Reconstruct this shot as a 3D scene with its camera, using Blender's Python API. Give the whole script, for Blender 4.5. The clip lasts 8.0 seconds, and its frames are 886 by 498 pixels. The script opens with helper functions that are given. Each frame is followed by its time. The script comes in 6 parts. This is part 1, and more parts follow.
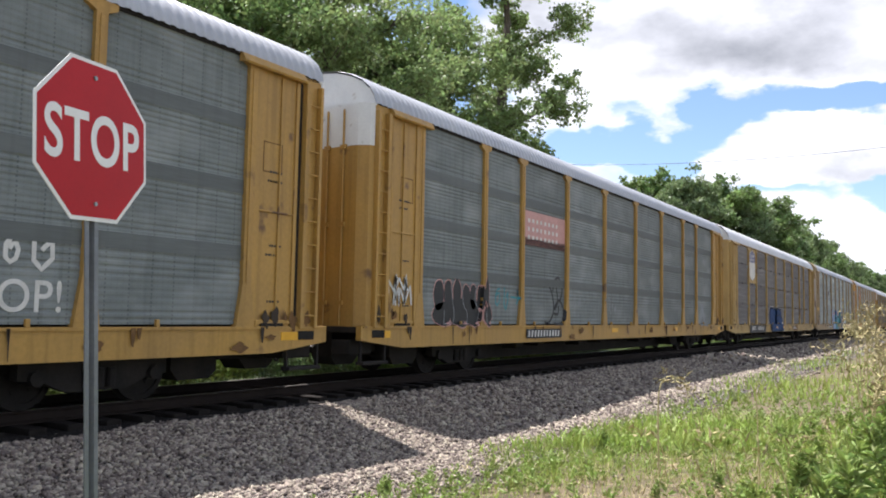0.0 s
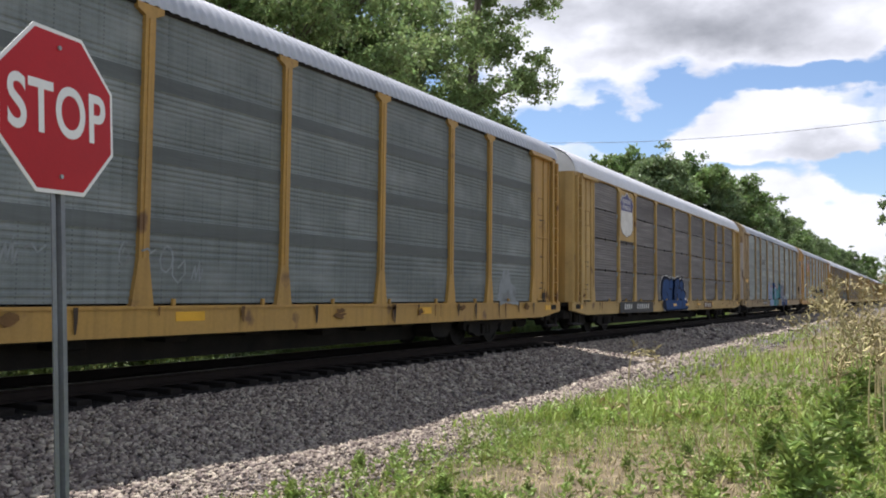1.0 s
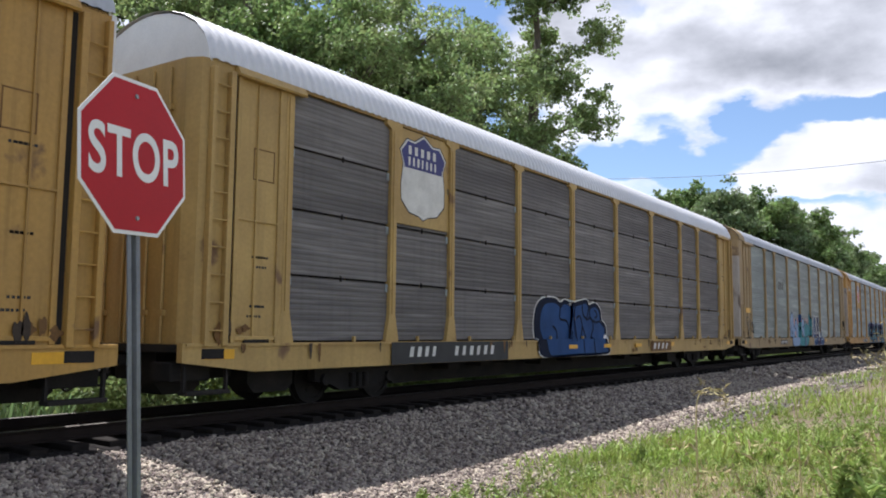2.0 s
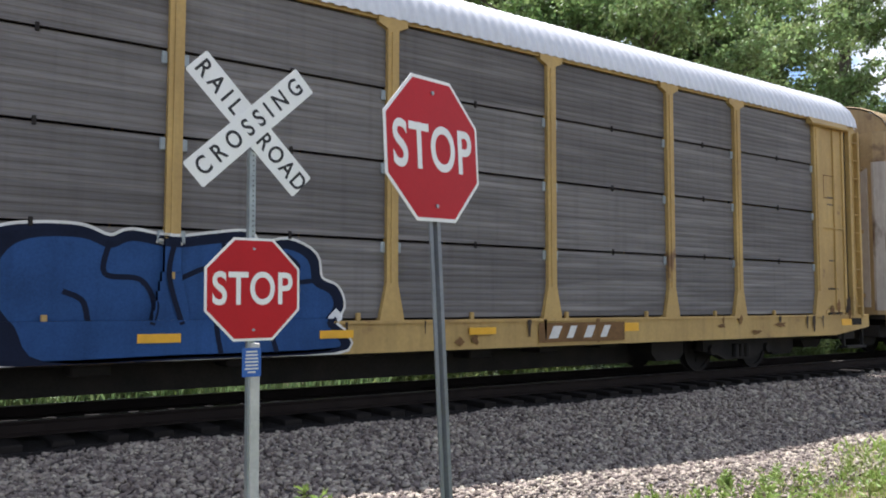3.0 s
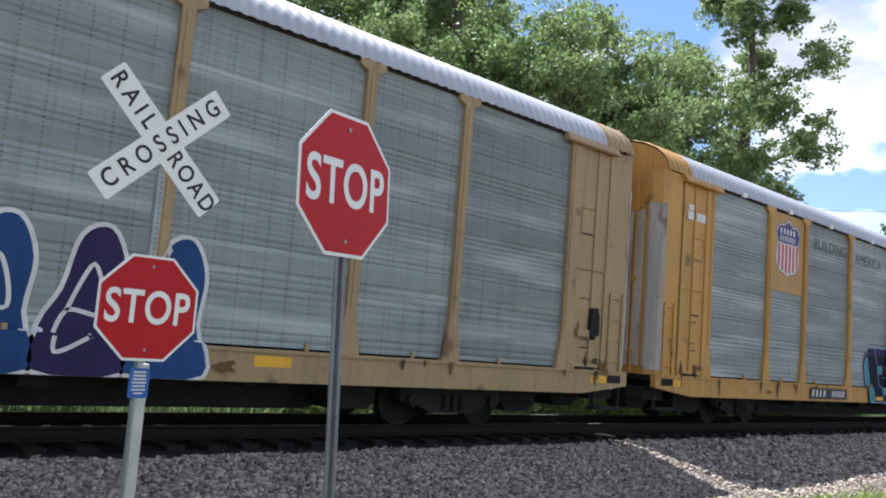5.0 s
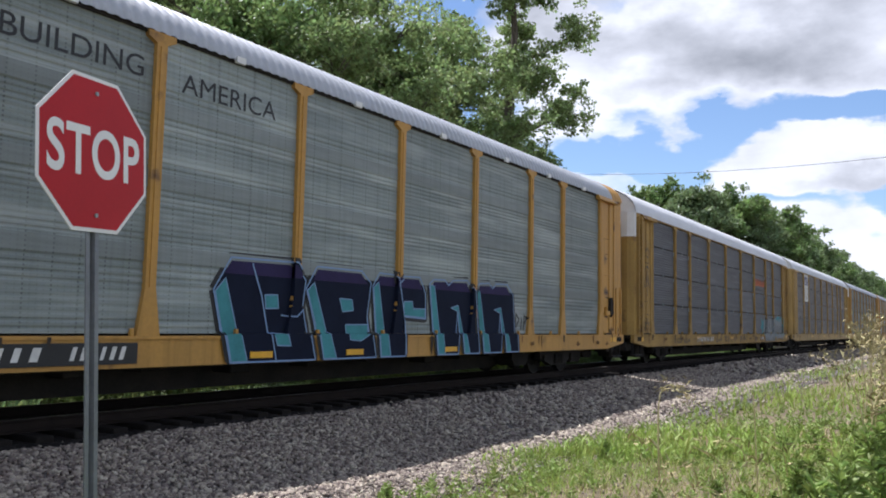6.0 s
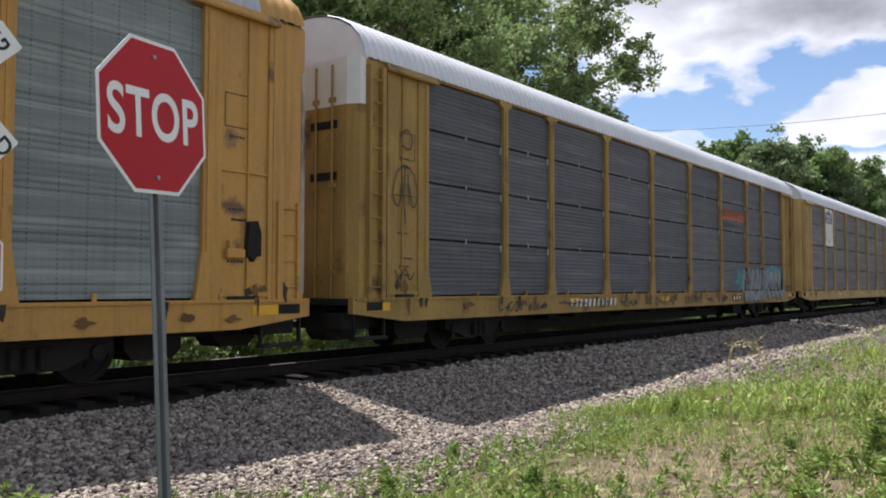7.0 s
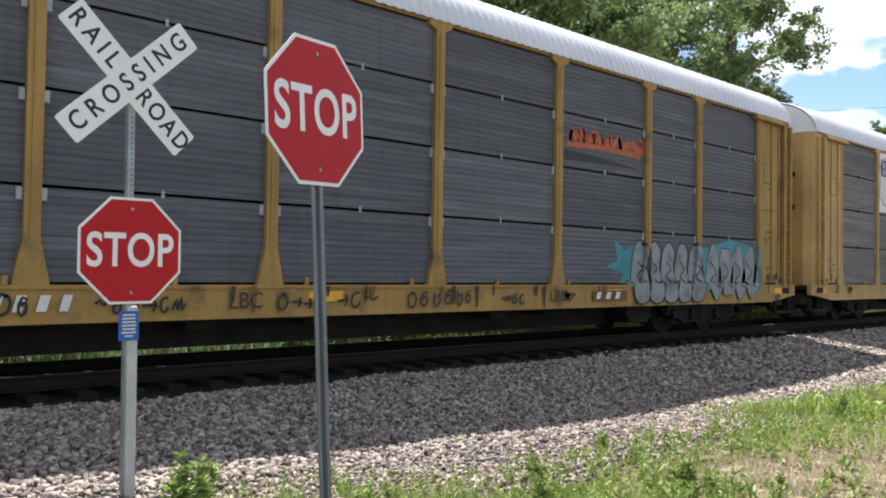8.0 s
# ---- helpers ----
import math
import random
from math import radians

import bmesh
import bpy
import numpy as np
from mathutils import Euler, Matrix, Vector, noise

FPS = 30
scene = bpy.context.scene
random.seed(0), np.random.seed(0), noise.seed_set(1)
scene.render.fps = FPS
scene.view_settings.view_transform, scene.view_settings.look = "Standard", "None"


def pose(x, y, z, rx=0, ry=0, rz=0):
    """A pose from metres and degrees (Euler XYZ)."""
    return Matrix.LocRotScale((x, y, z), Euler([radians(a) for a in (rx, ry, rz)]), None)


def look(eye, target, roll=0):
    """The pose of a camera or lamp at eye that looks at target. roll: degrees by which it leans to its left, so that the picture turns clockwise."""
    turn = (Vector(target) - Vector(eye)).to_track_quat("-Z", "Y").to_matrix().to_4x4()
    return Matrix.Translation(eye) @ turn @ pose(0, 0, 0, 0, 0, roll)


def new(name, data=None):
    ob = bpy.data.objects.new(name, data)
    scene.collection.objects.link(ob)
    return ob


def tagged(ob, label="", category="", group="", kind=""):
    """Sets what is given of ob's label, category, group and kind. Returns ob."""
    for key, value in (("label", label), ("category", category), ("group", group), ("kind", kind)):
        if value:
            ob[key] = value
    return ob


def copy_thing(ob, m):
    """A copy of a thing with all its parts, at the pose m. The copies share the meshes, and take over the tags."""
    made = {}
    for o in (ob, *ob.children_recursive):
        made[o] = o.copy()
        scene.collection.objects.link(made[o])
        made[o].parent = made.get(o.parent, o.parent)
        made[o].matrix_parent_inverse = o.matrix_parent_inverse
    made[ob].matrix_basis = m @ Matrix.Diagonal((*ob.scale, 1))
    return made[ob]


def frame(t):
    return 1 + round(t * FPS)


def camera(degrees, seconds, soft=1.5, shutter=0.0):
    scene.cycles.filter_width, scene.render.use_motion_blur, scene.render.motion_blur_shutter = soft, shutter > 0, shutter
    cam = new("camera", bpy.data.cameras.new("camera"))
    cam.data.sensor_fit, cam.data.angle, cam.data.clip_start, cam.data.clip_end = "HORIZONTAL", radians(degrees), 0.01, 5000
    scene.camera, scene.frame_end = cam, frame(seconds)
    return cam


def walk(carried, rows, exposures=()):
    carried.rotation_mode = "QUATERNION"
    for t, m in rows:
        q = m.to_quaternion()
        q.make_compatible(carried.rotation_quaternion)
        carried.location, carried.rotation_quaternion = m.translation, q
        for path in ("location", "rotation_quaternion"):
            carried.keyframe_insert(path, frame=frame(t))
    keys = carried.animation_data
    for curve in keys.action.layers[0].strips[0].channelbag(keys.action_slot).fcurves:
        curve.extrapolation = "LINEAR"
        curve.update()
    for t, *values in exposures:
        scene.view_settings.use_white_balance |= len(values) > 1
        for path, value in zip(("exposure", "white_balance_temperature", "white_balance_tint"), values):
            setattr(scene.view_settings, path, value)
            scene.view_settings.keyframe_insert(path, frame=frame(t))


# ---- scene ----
cam = camera(56.5, 8.0, soft=1.9)

PATH = [
    (0, (0.044, 0.078, 1.682), (1.735, 1.134, 1.839), 1.1),
    (0.5, (0.032, 0.052, 1.65), (1.751, 1.065, 1.787), -0.6),
    (1, (0.045, 0.082, 1.644), (1.775, 1.081, 1.752), 0.6),
    (1.2, (0.033, 0.077, 1.653), (1.744, 1.105, 1.761), 1.1),
    (2.3, (-0.01, 0.028, 1.637), (1.558, 1.245, 1.884), 0.2),
    (2.5, (-0.045, -0.002, 1.658), (1.405, 1.358, 1.884), -0.2),
    (3, (-0.025, 0.003, 1.66), (1.136, 1.627, 1.791), 0.1),
    (3.5, (-0.001, 0.032, 1.655), (1.104, 1.695, 1.765), -0.3),
    (4, (-0.034, 0.066, 1.632), (0.995, 1.775, 1.784), -1.4),
    (4.2, (-0.048, 0.069, 1.626), (1.002, 1.759, 1.833), -0.9),
    (5.3, (-0.058, -0.083, 1.677), (1.368, 1.3, 1.909), 3.7),
    (5.5, (-0.002, -0.017, 1.603), (1.481, 1.304, 1.844), 1.4),
    (6, (0.004, -0.062, 1.675), (1.681, 1.013, 1.855), 1.1),
    (6.5, (0.051, -0.074, 1.634), (1.745, 0.981, 1.756), 1.2),
    (7, (0.065, -0.067, 1.634), (1.656, 1.141, 1.723), 0.1),
    (7.5, (0.058, -0.064, 1.669), (1.536, 1.281, 1.732), 1.0),
    (8, (0.033, -0.062, 1.654), (1.387, 1.409, 1.706), 0.9),
]
# how the clip's camera brightens and darkens its picture
EXPOSURES = [(0.0, 0.98, 6350, 16), (0.5, 0.70, 6350, 16), (1.0, 0.66, 6350, 16), (1.2, 0.67, 6300, 16), (2.3, 0.78, 6050, 16), (2.5, 0.84, 5950, 16), (3.0, 1.11, 6100, 16), (3.5, 1.38, 6100, 16), (4.0, 1.48, 6150, 16), (4.2, 1.48, 6100, 16), (5.3, 0.88, 5900, 16), (5.5, 0.86, 5900, 16), (6.0, 0.66, 6050, 16), (6.5, 0.58, 6150, 16), (7.0, 0.6, 6300, 16), (7.5, 0.66, 6300, 16), (8.0, 1.05, 6250, 16)]
walk(cam, [(t, look(eye, target, roll)) for t, eye, target, roll in PATH], EXPOSURES)


# ---- world, sun ----
SUN_WAY = Vector((0.178, 0.498, 1.0)).normalized()


def build_world():
    w = bpy.data.worlds.new("world")
    scene.world = w
    w.use_nodes = True
    nt = w.node_tree
    nt.nodes.clear()
    N, L = nt.nodes.new, nt.links.new
    out, bg = N("ShaderNodeOutputWorld"), N("ShaderNodeBackground")
    sky = N("ShaderNodeTexSky")
    sky.sky_type, sky.sun_disc = "NISHITA", False
    sky.sun_elevation, sky.sun_rotation = math.asin(SUN_WAY.z), math.atan2(SUN_WAY.x, SUN_WAY.y)
    sky.air_density, sky.dust_density, sky.ozone_density = 1.0, 0.1, 3.0
    tc = N("ShaderNodeTexCoord")

    def math_node(op, a, b=None):
        n = N("ShaderNodeMath")
        n.operation = op
        for i, v in enumerate((a, b)):
            if v is None:
                continue
            if hasattr(v, "default_value") or hasattr(v, "links"):
                L(v, n.inputs[i])
            else:
                n.inputs[i].default_value = v
        return n.outputs[0]

    def noise_of(vec, scale, detail, rough=0.55):
        n = N("ShaderNodeTexNoise")
        n.inputs["Scale"].default_value, n.inputs["Detail"].default_value, n.inputs["Roughness"].default_value = scale, detail, rough
        L(vec, n.inputs["Vector"])
        return n.outputs["Fac"]

    flat = N("ShaderNodeMapping")
    flat.inputs["Scale"].default_value = (1.0, 1.0, 1.9)
    L(tc.outputs["Generated"], flat.inputs["Vector"])
    vec = flat.outputs["Vector"]
    big, fine = noise_of(vec, 3.2, 9.0, 0.56), noise_of(vec, 9.0, 8.0, 0.6)

    warp_noise = N("ShaderNodeTexNoise")
    warp_noise.inputs["Scale"].default_value, warp_noise.inputs["Detail"].default_value = 6.0, 6.0
    L(vec, warp_noise.inputs["Vector"])
    centred = N("ShaderNodeVectorMath")
    centred.operation = "SUBTRACT"
    L(warp_noise.outputs["Color"], centred.inputs[0])
    centred.inputs[1].default_value = (0.5, 0.5, 0.5)
    warped = N("ShaderNodeVectorMath")
    warped.operation = "MULTIPLY_ADD"
    L(centred.outputs[0], warped.inputs[0])
    warped.inputs[1].default_value = (0.28, 0.28, 0.22)
    L(tc.outputs["Generated"], warped.inputs[2])

    def lobe(az, el, width, height):
        """1 in a direction, falling to 0 at the width and height given in degrees."""
        d = Vector((math.sin(radians(az)) * math.cos(radians(el)), math.cos(radians(az)) * math.cos(radians(el)), math.sin(radians(el))))
        side = Vector((math.cos(radians(az)), -math.sin(radians(az)), 0))
        up = side.cross(d)
        terms = []
        for axis, size in ((side, width), (up, height)):
            n = N("ShaderNodeVectorMath")
            n.operation = "DOT_PRODUCT"
            L(warped.outputs[0], n.inputs[0])
            n.inputs[1].default_value = axis / math.sin(radians(size))
            terms.append(math_node("POWER", n.outputs["Value"], 2.0))
        n = N("ShaderNodeVectorMath")
        n.operation = "DOT_PRODUCT"
        L(tc.outputs["Generated"], n.inputs[0])
        n.inputs[1].default_value = d
        front = math_node("GREATER_THAN", n.outputs["Value"], 0.3)
        fall = math_node("SUBTRACT", 1.0, math_node("ADD", *terms))
        return math_node("MULTIPLY", math_node("MAXIMUM", fall, 0.0), front)

    # cloud masses and clear gaps
    cover = big
    for az, el, wd, ht, amount in CLOUDS:
        cover = math_node("ADD", cover, math_node("MULTIPLY", lobe(az, el, wd, ht), amount))
    cover = math_node("ADD", cover, math_node("MULTIPLY", math_node("SUBTRACT", fine, 0.5), 0.34))
    ramp = N("ShaderNodeValToRGB")
    ramp.color_ramp.interpolation = "EASE"
    ramp.color_ramp.elements[0].position, ramp.color_ramp.elements[1].position = 0.34, 0.64
    L(cover, ramp.inputs["Fac"])
    shade = noise_of(vec, 4.5, 6.0)
    dark = math_node("MULTIPLY", math_node("SUBTRACT", shade, 0.42), 0.6)
    # cloud bases overhead are greyer than the flanks near the horizon
    high = N("ShaderNodeSeparateXYZ")
    L(tc.outputs["Generated"], high.inputs[0])
    dark = math_node("ADD", dark, math_node("MULTIPLY", math_node("MAXIMUM", math_node("SUBTRACT", high.outputs["Z"], 0.42), 0.0), 0.9))
    for az, el, wd, ht, amount in GREY:
        dark = math_node("ADD", dark, math_node("MULTIPLY", lobe(az, el, wd, ht), amount))
    dramp = N("ShaderNodeValToRGB")
    e = dramp.color_ramp.elements
    e[0].position, e[0].color = 0.05, (0.80, 0.83, 0.87, 1)
    e[1].position, e[1].color = 0.75, (0.25, 0.27, 0.30, 1)
    L(math_node("ADD", dark, math_node("MULTIPLY", math_node("SUBTRACT", fine, 0.5), 0.5)), dramp.inputs["Fac"])
    skyc = N("ShaderNodeMix")
    skyc.data_type, skyc.blend_type = "RGBA", "MULTIPLY"
    skyc.inputs[0].default_value = 1.0
    L(sky.outputs["Color"], skyc.inputs[6])
    skyc.inputs[7].default_value = (SKY_GAIN, SKY_GAIN, SKY_GAIN, 1)
    mix = N("ShaderNodeMix")
    mix.data_type = "RGBA"
    L(ramp.outputs["Color"], mix.inputs[0])
    L(skyc.outputs[2], mix.inputs[6])
    L(dramp.outputs["Color"], mix.inputs[7])
    L(mix.outputs[2], bg.inputs["Color"])
    bg.inputs["Strength"].default_value = SKY_STRENGTH
    L(bg.outputs[0], out.inputs["Surface"])


SKY_GAIN, SKY_STRENGTH, SUN_STRENGTH = 0.108, 0.82, 5.0
# azimuth to the right of straight ahead, elevation, half width, half height, amount
CLOUDS = [(76, 18.5, 16, 4.5, 0.50), (84, 18, 7, 3.5, 0.25), (70, 11.2, 4.5, 1.7, -0.42), (75.2, 12.3, 4.5, 1.6, -0.40), (81.5, 14.1, 5, 1.6, -0.45), (88, 15.0, 6, 2.0, -0.45), (81, 10.3, 8, 2.6, 0.45), (84, 5, 14, 3.0, 0.25), (86.5, 8.0, 4, 1.2, -0.40), (80, 7.4, 4, 1.0, -0.30), (66, 14.5, 5, 2.2, 0.25), (96, 11, 8, 4, 0.25), (46, 24, 6, 4, -0.4), (55, 23, 5, 4, -0.25)]
GREY = [(77, 18.6, 13, 3.6, 0.48), (64, 22, 10, 4, 0.3), (84, 9.0, 5, 1.2, 0.25)]
build_world()
sun = new("sun", bpy.data.lights.new("sun", "SUN"))
sun.data.energy, sun.data.angle, sun.data.color = SUN_STRENGTH, radians(0.6), (1.0, 0.965, 0.91)
sun.matrix_world = look(SUN_WAY * 100, (0, 0, 0))


# ---- materials ----
def material(name, base, rough=0.7, metal=0.0, scale=4.0, amount=0.25, second=None, fine=40.0, bump=0.15, bump_dist=0.01, stretch=(1, 1, 1),
             island=0.0, per_object=0.0, wear=None, wear_level=0.62, wear_scale=1.6, wear_soft=0.08, spec=0.4, streaks=0.0, translucent=0.0, dots=0.0):
    """A rough surface: base colour varied by broad and fine noise, with worn patches, streaks and relief."""
    m = bpy.data.materials.new(name)
    m.use_nodes = True
    nt = m.node_tree
    N, L = nt.nodes.new, nt.links.new
    bsdf = nt.nodes["Principled BSDF"]
    bsdf.inputs["Roughness"].default_value, bsdf.inputs["Metallic"].default_value = rough, metal
    bsdf.inputs["Specular IOR Level"].default_value = spec
    tc, mp = N("ShaderNodeTexCoord"), N("ShaderNodeMapping")
    mp.inputs["Scale"].default_value = stretch
    pick, far_off, shifted = N("ShaderNodeObjectInfo"), N("ShaderNodeMath"), N("ShaderNodeVectorMath")
    far_off.operation, far_off.inputs[1].default_value, shifted.operation = "MULTIPLY", 43.0, "ADD"
    L(pick.outputs["Random"], far_off.inputs[0])
    L(tc.outputs["Object"], shifted.inputs[0])
    L(far_off.outputs[0], shifted.inputs[1])
    L(shifted.outputs[0], mp.inputs["Vector"])

    def nz(s, d=5.0, vec=None):
        n = N("ShaderNodeTexNoise")
        n.inputs["Scale"].default_value, n.inputs["Detail"].default_value = s, d
        L(vec or mp.outputs["Vector"], n.inputs["Vector"])
        return n.outputs["Fac"]

    def mixed(fac, a, b, blend="MIX"):
        n = N("ShaderNodeMix")
        n.data_type, n.blend_type = "RGBA", blend
        for i, v in ((0, fac), (6, a), (7, b)):
            if isinstance(v, (float, int)):
                n.inputs[i].default_value = v
            elif isinstance(v, tuple):
                n.inputs[i].default_value = (*v, 1)
            else:
                L(v, n.inputs[i])
        return n.outputs[2]

    def ramp(fac, lo, hi):
        n = N("ShaderNodeMapRange")
        n.inputs["From Min"].default_value, n.inputs["From Max"].default_value = lo, hi
        L(fac, n.inputs["Value"])
        return n.outputs["Result"]

    second = second or tuple(c * (1 - amount) for c in base)
    broad, grain = nz(scale), nz(fine, 3.0)
    col = mixed(ramp(broad, 0.3, 0.7), base, second)
    col = mixed(ramp(grain, 0.25, 0.75), col, mixed(1.0, col, (1 - amount * 0.7,) * 3, "MULTIPLY"))
    if streaks:
        sm = N("ShaderNodeMapping")
        sm.inputs["Scale"].default_value = (9.0, 9.0, 0.35)
        L(shifted.outputs[0], sm.inputs["Vector"])
        s = ramp(nz(1.0, 4.0, sm.outputs["Vector"]), 0.5, 0.75)
        sf = N("ShaderNodeMath")
        sf.operation = "MULTIPLY"
        L(s, sf.inputs[0])
        sf.inputs[1].default_value = streaks
        col = mixed(sf.outputs[0], col, tuple(c * 0.45 for c in base))
    if dots:
        # small punched holes in upright columns
        sep = N("ShaderNodeSeparateXYZ")
        L(tc.outputs["Object"], sep.inputs[0])

        def holes(axis, period, share):
            a, f, g = N("ShaderNodeMath"), N("ShaderNodeMath"), N("ShaderNodeMath")
            a.operation, f.operation, g.operation = "DIVIDE", "FRACT", "LESS_THAN"
            L(sep.outputs[axis], a.inputs[0])
            a.inputs[1].default_value, g.inputs[1].default_value = period, share
            L(a.outputs[0], f.inputs[0])
            L(f.outputs[0], g.inputs[0])
            return g.outputs[0]

        both, some = N("ShaderNodeMath"), N("ShaderNodeMath")
        both.operation = some.operation = "MULTIPLY"
        L(holes("X", 0.37, 0.07), both.inputs[0])
        L(holes("Z", 0.058, 0.5), both.inputs[1])
        L(both.outputs[0], some.inputs[0])
        some.inputs[1].default_value = dots
        col = mixed(some.outputs[0], col, (0.03, 0.03, 0.03))
        both2, some2 = N("ShaderNodeMath"), N("ShaderNodeMath")
        both2.operation = some2.operation = "MULTIPLY"
        L(holes("X", 0.0925, 0.2), both2.inputs[0])
        L(holes("Z", 0.058, 0.45), both2.inputs[1])
        L(both2.outputs[0], some2.inputs[0])
        some2.inputs[1].default_value = dots * 0.35
        col = mixed(some2.outputs[0], col, (0.03, 0.03, 0.03))
    if wear:
        col = mixed(ramp(nz(wear_scale, 8.0), wear_level, wear_level + wear_soft), col, wear)
    if island or per_object:
        if island:
            rnd = N("ShaderNodeNewGeometry").outputs["Random Per Island"]
        else:
            rnd = N("ShaderNodeObjectInfo").outputs["Random"]
        k = island or per_object
        hsv = N("ShaderNodeHueSaturation")
        L(col, hsv.inputs["Color"])
        L(_range(nt, rnd, 1 - k, 1 + k), hsv.inputs["Value"])
        L(_range(nt, rnd, 0.5 - 0.05 * k, 0.5 + 0.05 * k), hsv.inputs["Hue"])
        col = hsv.outputs["Color"]
    L(col, bsdf.inputs["Base Color"])
    if bump:
        b = N("ShaderNodeBump")
        b.inputs["Strength"].default_value, b.inputs["Distance"].default_value = bump, bump_dist
        L(grain, b.inputs["Height"])
        L(b.outputs["Normal"], bsdf.inputs["Normal"])
    if translucent:
        tr, ms = N("ShaderNodeBsdfTranslucent"), N("ShaderNodeMixShader")
        L(col, tr.inputs["Color"])
        ms.inputs[0].default_value = translucent
        L(bsdf.outputs[0], ms.inputs[1])
        L(tr.outputs[0], ms.inputs[2])
        L(ms.outputs[0], nt.nodes["Material Output"].inputs["Surface"])
    return m


def _range(nt, value, lo, hi):
    n = nt.nodes.new("ShaderNodeMapRange")
    n.inputs["To Min"].default_value, n.inputs["To Max"].default_value = lo, hi
    nt.links.new(value, n.inputs["Value"])
    return n.outputs["Result"]


YELLOW = material("yellow_paint", (0.485, 0.28, 0.062), 0.55, scale=0.9, amount=0.25, second=(0.40, 0.235, 0.065), fine=18, wear=(0.15, 0.08, 0.035), wear_level=0.64, streaks=0.55)
PALE_YELLOW = material("faded_yellow_paint", (0.52, 0.35, 0.118), 0.6, scale=0.8, amount=0.25, second=(0.37, 0.238, 0.08), fine=18, wear=(0.17, 0.095, 0.045), wear_level=0.65, streaks=0.4)
OLD_YELLOW = material("grimy_old_yellow_paint", (0.425, 0.268, 0.075), 0.65, scale=0.9, amount=0.28, second=(0.31, 0.19, 0.06), fine=18, wear=(0.13, 0.075, 0.04), wear_level=0.60, wear_soft=0.14, streaks=0.55, spec=0.25)
TAN = material("grimy_tan_paint", (0.41, 0.288, 0.135), 0.6, scale=0.8, amount=0.25, second=(0.33, 0.23, 0.115), fine=18, wear=(0.15, 0.09, 0.05), wear_level=0.64, streaks=0.5)
BRIGHT_YELLOW = material("reflector_yellow", (0.80, 0.42, 0.02), 0.4, amount=0.15, fine=20)
DARK_PANEL = material("dark_panel", (0.118, 0.109, 0.104), 0.6, scale=1.3, amount=0.3, second=(0.185, 0.172, 0.163), fine=9, stretch=(0.22, 1, 4), per_object=0.16, streaks=0.25, wear=(0.25, 0.235, 0.222), wear_level=0.52, wear_scale=2.2, wear_soft=0.3, spec=0.18)
GREY_PANEL = material("grey_panel", (0.086, 0.089, 0.096), 0.55, scale=1.3, amount=0.3, second=(0.128, 0.131, 0.139), fine=9, stretch=(0.22, 1, 4), per_object=0.14, streaks=0.25, wear=(0.165, 0.17, 0.178), wear_level=0.54, wear_scale=2.2, wear_soft=0.3, spec=0.18)
SILVER = material("galvanised_panel", (0.285, 0.322, 0.304), 0.5, 0.15, dots=0.42, scale=0.7, amount=0.24, second=(0.205, 0.235, 0.225), fine=6, stretch=(0.3, 1, 3.4), per_object=0.14, streaks=0.4, wear=(0.42, 0.45, 0.425), wear_level=0.5, wear_scale=1.2, wear_soft=0.32, spec=0.18)
GREEN_SILVER = material("weathered_galvanised_panel", (0.205, 0.228, 0.218), 0.55, 0.1, dots=0.36, scale=0.9, amount=0.24, second=(0.16, 0.18, 0.172), fine=6, stretch=(0.8, 1, 1.4), per_object=0.10, streaks=0.5, wear=(0.26, 0.28, 0.268), wear_level=0.5, wear_scale=1.1, wear_soft=0.3, spec=0.18)
ORANGE_YELLOW = material("orange_yellow_paint", (0.54, 0.285, 0.055), 0.55, scale=0.9, amount=0.22, second=(0.46, 0.25, 0.06), fine=18, wear=(0.15, 0.08, 0.035), wear_level=0.635, streaks=0.55)
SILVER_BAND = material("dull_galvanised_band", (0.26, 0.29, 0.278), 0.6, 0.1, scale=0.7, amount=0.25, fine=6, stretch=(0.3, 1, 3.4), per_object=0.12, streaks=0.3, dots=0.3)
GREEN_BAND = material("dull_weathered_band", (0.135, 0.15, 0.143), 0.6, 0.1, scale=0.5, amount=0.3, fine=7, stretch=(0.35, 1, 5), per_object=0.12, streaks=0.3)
SOOT = material("sill_grime", (0.07, 0.05, 0.034), 0.85, amount=0.4, scale=3, fine=30)
ROOF = material("roof_sheet", (0.70, 0.71, 0.72), 0.45, 0.0, scale=0.5, amount=0.12, fine=12, streaks=0.15)
ROOF_GREY = material("weathered_roof_sheet", (0.47, 0.49, 0.52), 0.5, 0.0, scale=0.5, amount=0.15, fine=12, streaks=0.2)
WHITE = material("white_paint", (0.75, 0.75, 0.72), 0.5, amount=0.12, scale=2, fine=25, wear=(0.3, 0.24, 0.17), wear_level=0.68, wear_scale=3)
DECAL_WHITE = material("decal_white", (0.72, 0.71, 0.66), 0.6, amount=0.2, fine=25)
BLACK = material("underframe_black", (0.018, 0.017, 0.016), 0.85, amount=0.4, scale=2, fine=25, second=(0.034, 0.029, 0.025), spec=0.2)
PATCH = material("black_patch", (0.03, 0.03, 0.03), 0.6, amount=0.3)
STEEL = material("worn_steel", (0.24, 0.22, 0.20), 0.4, 0.8, amount=0.3, fine=30)
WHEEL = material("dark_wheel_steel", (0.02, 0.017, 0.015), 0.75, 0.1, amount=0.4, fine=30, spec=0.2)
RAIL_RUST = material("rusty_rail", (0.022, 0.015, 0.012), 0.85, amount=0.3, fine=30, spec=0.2)
